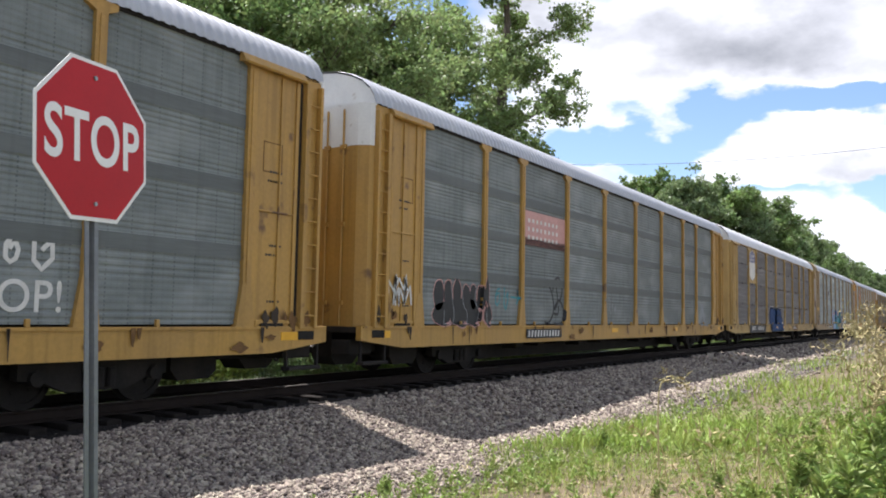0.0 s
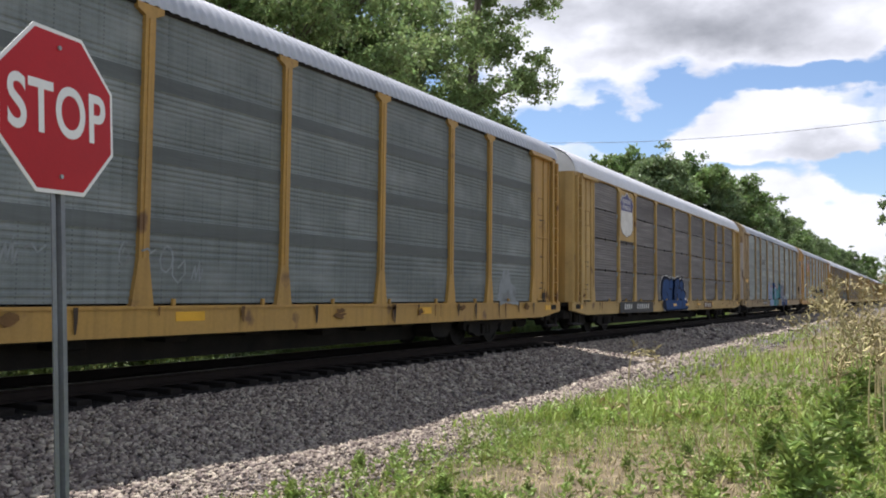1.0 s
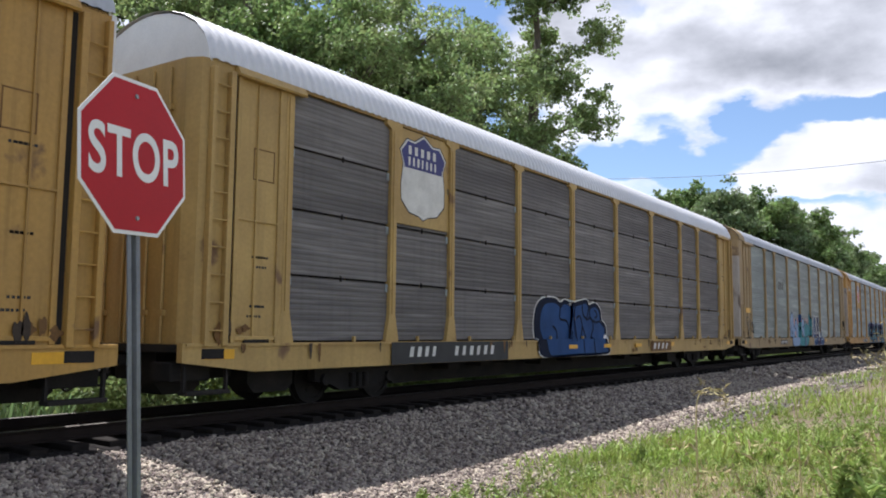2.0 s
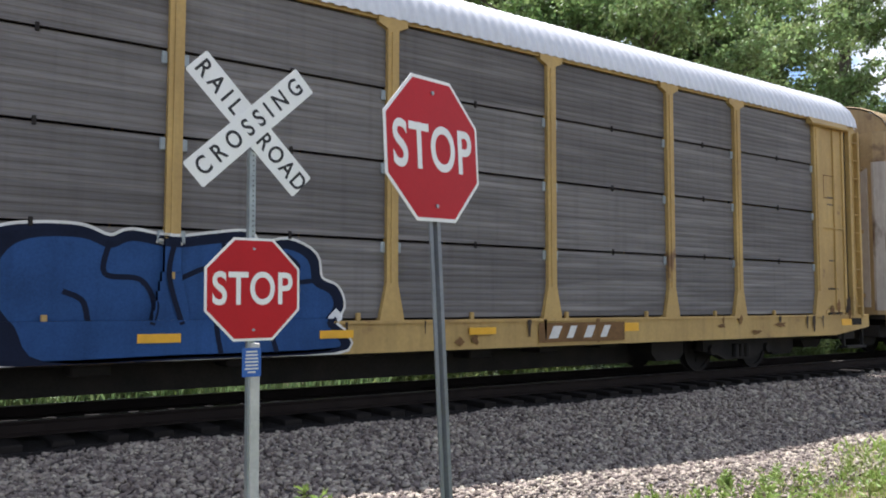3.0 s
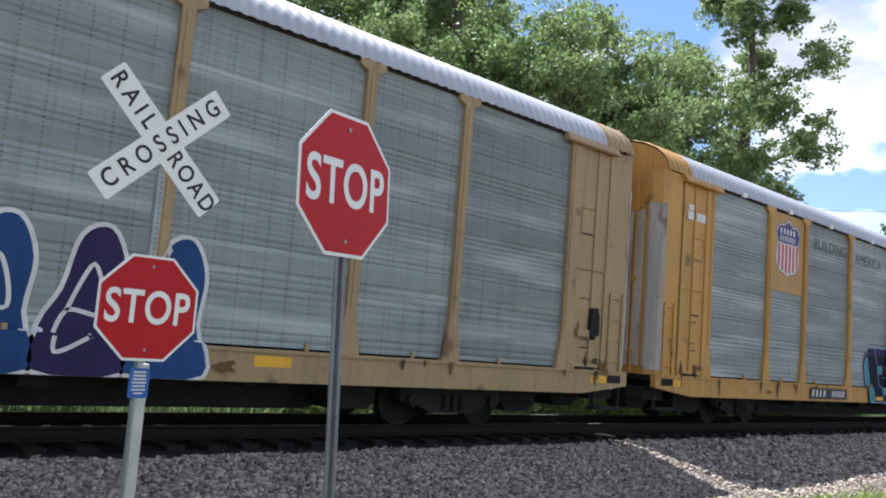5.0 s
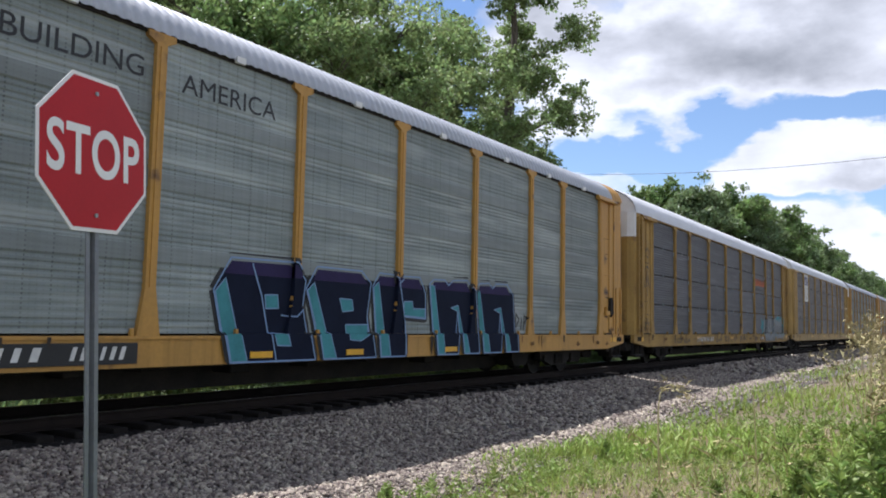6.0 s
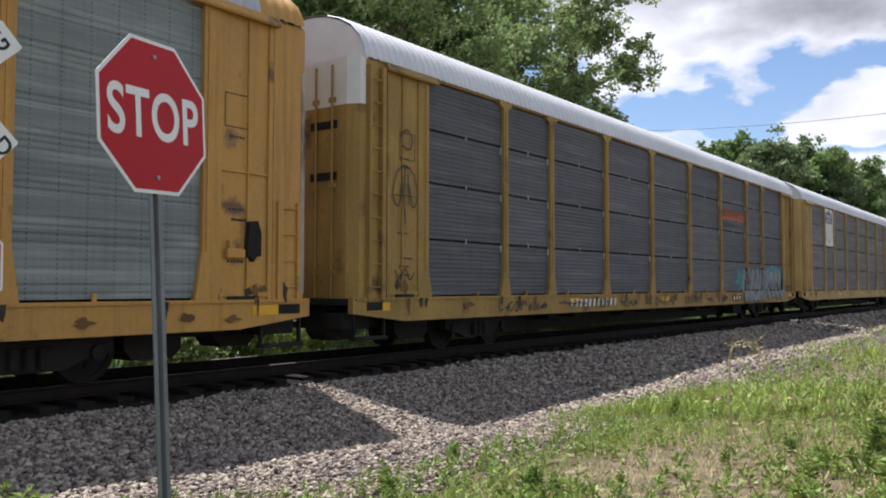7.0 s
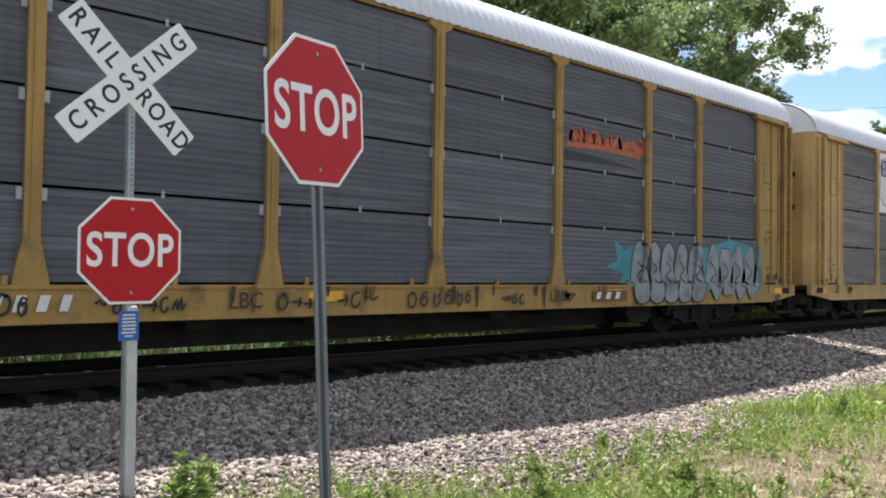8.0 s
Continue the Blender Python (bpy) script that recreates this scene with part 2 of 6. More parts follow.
RED = material("sign_red", (0.47, 0.010, 0.015), 0.5, amount=0.12, scale=3, fine=60, bump=0.03, spec=0.25)
SIGN_WHITE = material("sign_white", (0.80, 0.80, 0.77), 0.42, amount=0.08, scale=5, fine=60, bump=0.03)
SIGN_BLACK = material("sign_black", (0.02, 0.02, 0.02), 0.5, amount=0.2, bump=0.02)
SIGN_BLUE = material("sign_blue", (0.03, 0.12, 0.42), 0.45, amount=0.15, bump=0.02)
GALV = material("galvanised_post", (0.36, 0.40, 0.40), 0.5, 0.5, amount=0.25, scale=6, fine=50)
GALV_GREEN = material("grey_channel", (0.22, 0.235, 0.25), 0.5, 0.35, amount=0.25, scale=6, fine=50)
PALE_POST = material("pale_post", (0.55, 0.54, 0.50), 0.6, amount=0.2, scale=5, fine=40, wear=(0.3, 0.28, 0.25), wear_level=0.64)
STONE = material("ballast_stone", (0.385, 0.322, 0.262), 0.85, scale=9, amount=0.3, second=(0.21, 0.172, 0.140), fine=60, island=0.6)
# stained stone, coloured darker still to hold the shade beneath the train
OILY_SHADED = material("oily_shaded_bed", (0.027, 0.0235, 0.0215), 0.95, scale=6, amount=0.5, fine=26, bump=0.8, bump_dist=0.05, spec=0.15)
BED = material("ballast_bed", (0.19, 0.172, 0.163), 0.9, scale=7, amount=0.5, second=(0.10, 0.088, 0.084), fine=26, bump=0.8, bump_dist=0.05)
SOIL = material("soil_and_thatch", (0.19, 0.145, 0.085), 0.95, scale=2.2, amount=0.5, second=(0.10, 0.085, 0.045), fine=28, bump=0.6, bump_dist=0.04, wear=(0.34, 0.275, 0.18), wear_level=0.56, wear_scale=5.0, wear_soft=0.2)
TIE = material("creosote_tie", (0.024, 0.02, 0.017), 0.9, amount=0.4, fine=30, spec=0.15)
GRASS = material("grass_blades", (0.275, 0.40, 0.065), 0.6, amount=0.2, scale=0.8, second=(0.39, 0.44, 0.13), fine=5, island=0.35, bump=0, translucent=0.3)
STRAW = material("dry_grass", (0.50, 0.42, 0.21), 0.8, amount=0.25, scale=1, fine=5, island=0.3, bump=0)
WEED = material("weed_leaves", (0.30, 0.405, 0.10), 0.55, amount=0.2, scale=2, fine=9, island=0.38, bump=0, translucent=0.3)
WORN_WHITE = material("peeling_white_paint", (0.50, 0.46, 0.41), 0.6, scale=1.2, amount=0.3, second=(0.36, 0.31, 0.26), fine=16, stretch=(1, 1, 0.35), wear=(0.10, 0.065, 0.045), wear_level=0.56, wear_scale=2.6, wear_soft=0.12, streaks=0.5)
BARK = material("bark", (0.16, 0.13, 0.10), 0.9, scale=3, amount=0.4, fine=22, stretch=(3, 3, 0.6), bump=0.6, bump_dist=0.03)
LEAF = material("tree_leaves", (0.235, 0.335, 0.11), 0.5, scale=0.25, amount=0.2, second=(0.15, 0.235, 0.08), fine=3, island=0.4, bump=0, translucent=0.42)
LEAF_LIGHT = material("light_tree_leaves", (0.30, 0.38, 0.145), 0.5, scale=0.25, amount=0.2, second=(0.195, 0.285, 0.105), fine=3, island=0.4, bump=0, translucent=0.45)
FAR_LEAF = material("far_tree_leaves", (0.21, 0.285, 0.125), 0.5, scale=0.15, amount=0.2, second=(0.15, 0.215, 0.095), fine=3, island=0.3, bump=0, translucent=0.35)
LEAF_DARK = material("dark_tree_leaves", (0.185, 0.265, 0.10), 0.5, scale=0.2, amount=0.25, second=(0.125, 0.195, 0.08), fine=3, island=0.4, bump=0, translucent=0.36)


# ---- building helpers ----
def box(bm, x0, x1, y0, y1, z0, z1, bevel=0.0):
    vs = [bm.verts.new((x, y, z)) for x in (x0, x1) for y in (y0, y1) for z in (z0, z1)]
    fs = [bm.faces.new([vs[i] for i in f]) for f in ((0, 1, 3, 2), (4, 6, 7, 5), (0, 4, 5, 1), (2, 3, 7, 6), (0, 2, 6, 4), (1, 5, 7, 3))]
    if bevel:
        edges = list({e for f in fs for e in f.edges})
        bmesh.ops.bevel(bm, geom=edges, offset=bevel, segments=1, affect="EDGES")


def prism(bm, outline, y0, y1):
    """A plate: an outline of (x, z) between the depths y0 (towards the viewer) and y1."""
    a = [bm.verts.new((x, y0, z)) for x, z in outline]
    b = [bm.verts.new((x, y1, z)) for x, z in outline]
    bm.faces.new(a)
    bm.faces.new(b[::-1])
    n = len(a)
    for i in range(n):
        bm.faces.new((a[i], b[i], b[(i + 1) % n], a[(i + 1) % n]))


def tube(bm, path, radii, sides=8):
    """A round bar along points, with a radius at each."""
    rings, prev = [], None
    for i, p in enumerate(path):
        p = Vector(p)
        d = (Vector(path[min(i + 1, len(path) - 1)]) - Vector(path[max(i - 1, 0)])).normalized()
        side = d.cross(Vector((0.3, 0.2, 1)) if abs(d.z) < 0.95 else Vector((1, 0, 0))).normalized()
        up = side.cross(d)
        r = radii[i] if isinstance(radii, (list, tuple)) else radii
        ring = [bm.verts.new(p + r * (math.cos(a) * side + math.sin(a) * up)) for a in (2 * math.pi * k / sides for k in range(sides))]
        if prev:
            for k in range(sides):
                bm.faces.new((prev[k], prev[(k + 1) % sides], ring[(k + 1) % sides], ring[k]))
        else:
            bm.faces.new(ring[::-1])
        prev = ring
        rings.append(ring)
    bm.faces.new(prev)


def mesh_of(name, bm, mat, smooth=False):
    bmesh.ops.recalc_face_normals(bm, faces=bm.faces)
    me = bpy.data.meshes.new(name)
    bm.to_mesh(me)
    bm.free()
    me.materials.append(mat)
    if smooth:
        me.shade_smooth()
    return me


def part(name, bm, mat, parent, label="", at=None, smooth=False):
    """Links a bmesh, or a mesh that others share, as one object under a thing or a part."""
    me = bm if isinstance(bm, bpy.types.Mesh) else mesh_of(name, bm, mat, smooth)
    ob = new(name, me)
    ob.parent = parent
    if at is not None:
        ob.matrix_basis = at
    return tagged(ob, label)


def thing(name, label, category, at, group="", kind=""):
    ob = new(name)
    ob.empty_display_size = 0.2
    ob.matrix_basis = at
    return tagged(ob, label, category, group, kind)


def mesh_from(name, verts, faces, mat, smooth=False):
    me = bpy.data.meshes.new(name)
    verts, faces = np.asarray(verts, np.float32), np.asarray(faces, np.int32)
    k = faces.shape[1]
    me.vertices.add(len(verts))
    me.vertices.foreach_set("co", verts.ravel())
    me.loops.add(faces.size)
    me.loops.foreach_set("vertex_index", faces.ravel())
    me.polygons.add(len(faces))
    me.polygons.foreach_set("loop_start", np.arange(0, faces.size, k, dtype=np.int32))
    me.polygons.foreach_set("loop_total", np.full(len(faces), k, np.int32))
    me.update(calc_edges=True)
    me.materials.append(mat)
    if smooth:
        me.shade_smooth()
    return me


def letters(name, text, size, mat, parent, at, label="", wide=1.0, bold=0.0, spacing=1.0, depth=0.0008):
    """Words in the built-in font, centred, upright in the thing's x and z, facing -y."""
    cu = bpy.data.curves.new(name, "FONT")
    cu.body, cu.size, cu.align_x, cu.align_y = text, size, "CENTER", "CENTER"
    cu.offset, cu.extrude, cu.space_character = bold, depth, spacing
    tmp = bpy.data.objects.new(name, cu)
    scene.collection.objects.link(tmp)
    me = bpy.data.meshes.new_from_object(tmp.evaluated_get(bpy.context.evaluated_depsgraph_get()))
    bpy.data.objects.remove(tmp)
    me.transform(Matrix.Rotation(radians(90), 4, "X") @ Matrix.Diagonal((wide, 1, 1, 1)))
    me.materials.clear()
    me.materials.append(mat)
    return part(name, me, mat, parent, label, at)

NAVY = material("navy_paint", (0.011, 0.016, 0.036), 0.8, amount=0.3, scale=2, spec=0.15)
PURPLE = material("purple_paint", (0.035, 0.026, 0.085), 0.75, amount=0.25, scale=2, spec=0.2)
BLUE = material("blue_paint", (0.028, 0.085, 0.235), 0.75, scale=1.5, amount=0.35, spec=0.2, streaks=0.3)
LIGHT_BLUE = material("light_blue_paint", (0.22, 0.34, 0.55), 0.55, amount=0.2)
TEAL = material("teal_paint", (0.085, 0.33, 0.36), 0.7, scale=2, amount=0.3, spec=0.2, streaks=0.2)
PINK = material("pink_paint", (0.62, 0.34, 0.30), 0.6, amount=0.2)
ORANGE = material("orange_paint", (0.55, 0.12, 0.03), 0.6, amount=0.3)
SHIELD_BLUE = material("shield_blue", (0.035, 0.035, 0.16), 0.5, amount=0.15)
SHIELD_RED = material("shield_red", (0.50, 0.04, 0.04), 0.5, amount=0.15)
PALE_GREY = material("pale_grey_paint", (0.30, 0.325, 0.325), 0.7, amount=0.25, scale=3, wear=(0.16, 0.16, 0.155), wear_level=0.52, wear_scale=3.0, wear_soft=0.2, spec=0.2)
RUST = material("rust_patch", (0.22, 0.115, 0.04), 0.85, scale=3, amount=0.4)


# ---- ground, ballast and track ----
TRACK_Y, RAIL_Z = 10.95, 0.36


def lie(x, y):
    """The stone toe lies higher by the crossing and dips further down the line."""
    along = 0.20 * np.clip((5.2 - x) / 3.4, 0, 1) - 0.13 * np.clip((x - 5.2) / 4.0, 0, 1) * np.clip((21.0 - x) / 6.0, 0, 1)
    return along * np.clip((y - 4.4) / 1.6, 0, 1) * np.clip((9.2 - y) / 2.2, 0, 1)


def soil_height(x, y):
    """Height of the soil: nearly level by the camera, a shallow dip along the track, gently uneven beyond."""
    rise = 0.10 * np.sin(x * 0.23 + 0.6) * np.sin(y * 0.31 + 1.0) + 0.05 * np.sin(x * 0.9) * np.sin(y * 0.77 + 0.4)
    near = np.clip((3.8 - y) / 3.0, 0, 1)
    fall = np.exp(-((x / 60.0) ** 2 + (y / 60.0) ** 2))
    swell = 0.30 * np.clip((x - 6.0) / 14.0, 0, 1) * np.clip((4.0 - y) / 3.5, 0, 1)
    return -0.22 + (0.16 * np.clip((4.5 - y) / 3.5, 0, 1) + rise * near + swell) * fall + lie(x, y) - 0.25 * ((y > 9.0) & (y < 13.0))


def bed_height(x, y):
    """Top of the crushed stone: a shoulder that rises from the toe to the ends of the ties."""
    rise = np.clip((y - 6.7) / 2.5, 0, 1) * np.clip((15.2 - y) / 2.5, 0, 1)
    return -0.185 + 0.235 * rise + lie(x, y) + 0.015 * np.sin(x * 1.7 + y) * np.sin(y * 2.3 - x * 0.6)


def sheet(name, xs, ys, height, mat, label, kind="structure", category=""):
    gx, gy = np.meshgrid(np.asarray(xs, float), np.asarray(ys, float), indexing="ij")
    verts = np.stack([gx, gy, height(gx, gy)], -1).reshape(-1, 3)
    i = np.arange(len(xs) * len(ys)).reshape(len(xs), len(ys))
    faces = np.stack([i[:-1, :-1], i[1:, :-1], i[1:, 1:], i[:-1, 1:]], -1).reshape(-1, 4)
    return tagged(new(name, mesh_from(name, verts, faces, mat, True)), label, category or name, kind=kind)


far = [-3000, -1200, -500, -200, -90, -40]
sheet("ground", far + list(np.arange(-15, 45, 0.5)) + [50, 60, 80, 120, 200, 500, 1200, 3000],
      far + list(np.arange(-14, 19, 0.5)) + [20, 22, 26, 32, 45, 90, 250, 900, 3000], soil_height, SOIL, "bare soil with dry thatch beside the railway", category="ground")
sheet("ballast_bed", [-120, -60, -30] + list(np.arange(-10, 40, 0.35)) + [45, 55, 75, 110, 180, 300, 600], np.arange(4.6, 17.3, 0.3), lambda x, y: bed_height(x, y) + np.where((y < 4.7) | (y > 16.9), -0.16, 0.0) + 0.02 * (y < 6),
      BED, "grey crushed stone bed under the railway track", category="ballast")


# near-black sheet: oil stain plus the shade under the cars, put into its colour
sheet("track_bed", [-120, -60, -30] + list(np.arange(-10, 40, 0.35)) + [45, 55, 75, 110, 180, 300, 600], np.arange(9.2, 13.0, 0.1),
      lambda x, y: 0.115 + 0.012 * np.sin(x * 5.1 + y * 3) - 0.14 * ((y < 9.5 + 0.10 * np.sin(x * 2.7)) | (y > 12.5)), OILY_SHADED, "stone between the rails, blackened by oil and by painted shade of the train", category="track bed")


def build_track():
    for side in (-1, 1):
        y = TRACK_Y + side * 0.7535
        bm = bmesh.new()
        prof = [(-0.07, -0.17), (0.07, -0.17), (0.07, -0.155), (0.015, -0.13), (0.012, -0.045), (0.036, -0.03), (0.036, -0.006), (0.026, 0), (-0.026, 0), (-0.036, -0.006), (-0.036, -0.03), (-0.012, -0.045), (-0.015, -0.13), (-0.07, -0.155)]
        a = [bm.verts.new((-130, y + p, RAIL_Z + q)) for p, q in prof]
        b = [bm.verts.new((600, y + p, RAIL_Z + q)) for p, q in prof]
        n = len(prof)
        for i in range(n):
            f = bm.faces.new((a[i], b[i], b[(i + 1) % n], a[(i + 1) % n]))
            f.material_index = 1 if i in (6, 7, 8) else 0
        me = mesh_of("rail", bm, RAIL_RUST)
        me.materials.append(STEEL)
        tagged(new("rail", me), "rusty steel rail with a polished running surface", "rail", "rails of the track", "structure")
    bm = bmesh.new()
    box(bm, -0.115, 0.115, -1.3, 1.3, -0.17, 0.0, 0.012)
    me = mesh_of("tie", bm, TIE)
    holder = thing("track_ties", "dark creosoted wooden ties set in crushed stone", "railway ties", pose(0, TRACK_Y, RAIL_Z - 0.172), kind="structure")
    rng = random.Random(3)
    for k in range(230):
        part("tie", me, TIE, holder, at=pose(-14 + k * 0.53, rng.uniform(-0.04, 0.04), rng.uniform(-0.01, 0.01), 0, 0, rng.uniform(-1, 1)))


build_track()


# ---- railway cars ----
HALF, PITCH = 12.03, 28.9
POSTS = (-9.26, -7.28, -4.42, -1.48, 1.48, 4.42, 7.28, 9.26)
SILL_LOW, SILL_TOP = 0.64, 1.07


def tiered(width, z0, z1, proud):
    """A tall sheet in four tiers: close level ribs in the upper part of each, nearly flat below, dull bands between."""
    bm = bmesh.new()
    prof, span = [(proud, z0)], z1 - z0
    bands = set()
    edges = (0.0, 0.265, 0.51, 0.755, 1.0)
    for t in range(4):
        a, b = z0 + edges[t] * span, z0 + edges[t + 1] * span
        if t:
            a += 0.12
        if t < 3:
            b -= 0.12
        n = 10
        step = (b - a) / n
        for i in range(n):
            c = a + i * step
            deep = 0.010 if i in (0, 1, 6, 7, 8, 9) else 0.0035
            prof += [(proud, c + step * 0.35), (proud + deep, c + step * 0.55), (proud + deep, c + step * 0.8), (proud, c + step)]
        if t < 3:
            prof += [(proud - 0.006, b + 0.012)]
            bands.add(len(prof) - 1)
            prof += [(proud - 0.006, b + 0.228), (proud, b + 0.24)]
    left = [bm.verts.new((-width / 2, y, z)) for y, z in prof]
    right = [bm.verts.new((width / 2, y, z)) for y, z in prof]
    for i in range(len(prof) - 1):
        f = bm.faces.new((left[i], right[i], right[i + 1], left[i + 1]))
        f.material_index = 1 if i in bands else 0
    back = [bm.verts.new((x, proud + 0.045, z)) for x, z in ((-width / 2, z0), (width / 2, z0), (width / 2, z1), (-width / 2, z1))]
    bm.faces.new(back)
    bm.faces.new((left[0], back[0], back[1], right[0]))
    bm.faces.new((left[-1], right[-1], back[2], back[3]))
    bm.faces.new([*left, back[3], back[0]])
    bm.faces.new([*right[::-1], back[1], back[2]])
    return bm


def ribbed(width, z0, z1, period, depth, proud):
    """A sheet with level ribs, centred on x, with its outer face at y = proud."""
    bm = bmesh.new()
    n = max(1, round((z1 - z0) / period))
    step = (z1 - z0) / n
    prof = [(proud, z0)]
    for i in range(n):
        a = z0 + i * step
        prof += [(proud, a + step * 0.45), (proud + depth, a + step * 0.6), (proud + depth, a + step * 0.85), (proud, a + step)]
    left = [bm.verts.new((-width / 2, y, z)) for y, z in prof]
    right = [bm.verts.new((width / 2, y, z)) for y, z in prof]
    for i in range(len(prof) - 1):
        bm.faces.new((left[i], right[i], right[i + 1], left[i + 1]))
    back = [bm.verts.new((x, proud + depth + 0.03, z)) for x, z in ((-width / 2, z0), (width / 2, z0), (width / 2, z1), (-width / 2, z1))]
    bm.faces.new(back)
    bm.faces.new((left[0], back[0], back[1], right[0]))
    bm.faces.new((left[-1], right[-1], back[2], back[3]))
    bm.faces.new([*left, back[3], back[0]])
    bm.faces.new([*right[::-1], back[1], back[2]][::1])
    return bm


TIERS = (0.0, 0.262, 0.525, 0.772, 1.0)


def build_post(top, flare, mat):
    bm = bmesh.new()
    w, base = 0.088, 0.20
    low = SILL_TOP - 0.05
    outline = [(-base, low), (base, low), (base - 0.02, low + 0.12), (w, low + flare), (w, top - 0.16), (0.235, top - 0.09), (0.235, top), (-0.235, top), (-0.235, top - 0.09), (-w, top - 0.16), (-w, low + flare), (-base + 0.02, low + 0.12)]
    prism(bm, outline, -1.505, -1.40)
    box(bm, -0.03, 0.03, -1.52, -1.505, low + flare, top - 0.2)
    return mesh_of("post", bm, mat)


def roof_profile(top):
    """Half outline of the roof from the near eave up to the crown, as (y, z)."""
    k = 1.2 if top < 5.3 else 1.0
    pts = [(-1.50, top), (-1.47, top + 0.14 * k), (-1.36, top + 0.33 * k), (-1.14, top + 0.52 * k), (-0.85, top + 0.66 * k), (-0.5, top + 0.76 * k), (-0.2, top + 0.80 * k), (0.0, top + 0.81 * k)]
    return pts + [(-y, z) for y, z in pts[-2::-1]]


def build_roof(top, mat, period=0.19, length=13.68):
    """A roof of pressed sheets whose ribs run across the car."""
    prof = roof_profile(top)
    n = int(2 * length / period)
    xs, lift = [], []
    for i in range(n):
        a = -length + i * period
        for f, h in ((0.0, 0.0), (0.38, 0.0), (0.5, 0.022), (0.88, 0.022)):
            xs.append(a + f * period)
            lift.append(h)
    xs.append(length)
    lift.append(0.0)
    verts = []
    for x, h in zip(xs, lift):
        for y, z in prof:
            d = Vector((y * 0.6, z - top + 0.25)).normalized()
            verts.append((x, y + d.x * h, z + d.y * h))
    k = len(prof)
    i = np.arange(len(xs) * k).reshape(len(xs), k)
    faces = np.stack([i[:-1, :-1], i[:-1, 1:], i[1:, 1:], i[1:, :-1]], -1).reshape(-1, 4)
    return mesh_from("roof", verts, faces, mat)


def build_wheelset():
    bm = bmesh.new()
    for s in (-1, 1):
        rings = [(0.10, 0.07), (0.10, 0.02), (0.34, 0.015), (0.34, -0.01), (0.419, -0.01), (0.419, 0.09), (0.44, 0.10), (0.44, 0.125), (0.34, 0.125), (0.34, 0.10), (0.10, 0.09)]
        prev = None
        for r, d in rings:
            y = s * (0.80 - d)
            ring = [bm.verts.new((r * math.cos(a), y, r * math.sin(a))) for a in (2 * math.pi * k / 24 for k in range(24))]
            if prev:
                for k in range(24):
                    bm.faces.new((prev[k], prev[(k + 1) % 24], ring[(k + 1) % 24], ring[k]))
            else:
                bm.faces.new(ring)
            prev = ring
        for k in range(5):
            a = 2 * math.pi * k / 5
            box(bm, 0.2 * math.cos(a) - 0.03, 0.2 * math.cos(a) + 0.03, min(s * 0.785, s * 0.80), max(s * 0.785, s * 0.80), 0.2 * math.sin(a) - 0.03, 0.2 * math.sin(a) + 0.03)
    tube(bm, [(0, -1.02, 0), (0, 1.02, 0)], 0.08, 12)
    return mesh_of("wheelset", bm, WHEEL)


def build_side_frame():
    bm = bmesh.new()
    top = [(-1.12, 0.40), (-1.12, 0.62), (-0.80, 0.66), (-0.45, 0.60), (0.45, 0.60), (0.80, 0.66), (1.12, 0.62), (1.12, 0.40), (0.78, 0.36), (0.45, 0.22), (-0.45, 0.22), (-0.78, 0.36)]
    prism(bm, top, -0.10, 0.06)
    for x in (-0.89, 0.89):
        tube(bm, [(x, -0.17, 0.42), (x, -0.08, 0.42)], 0.10, 12)
    for x in (-0.18, 0.0, 0.18):
        tube(bm, [(x, -0.14, 0.27), (x, -0.14, 0.52)], 0.06, 8)
    return mesh_of("side_frame", bm, BLACK)


WHEELSET, SIDE_FRAME = build_wheelset(), build_side_frame()


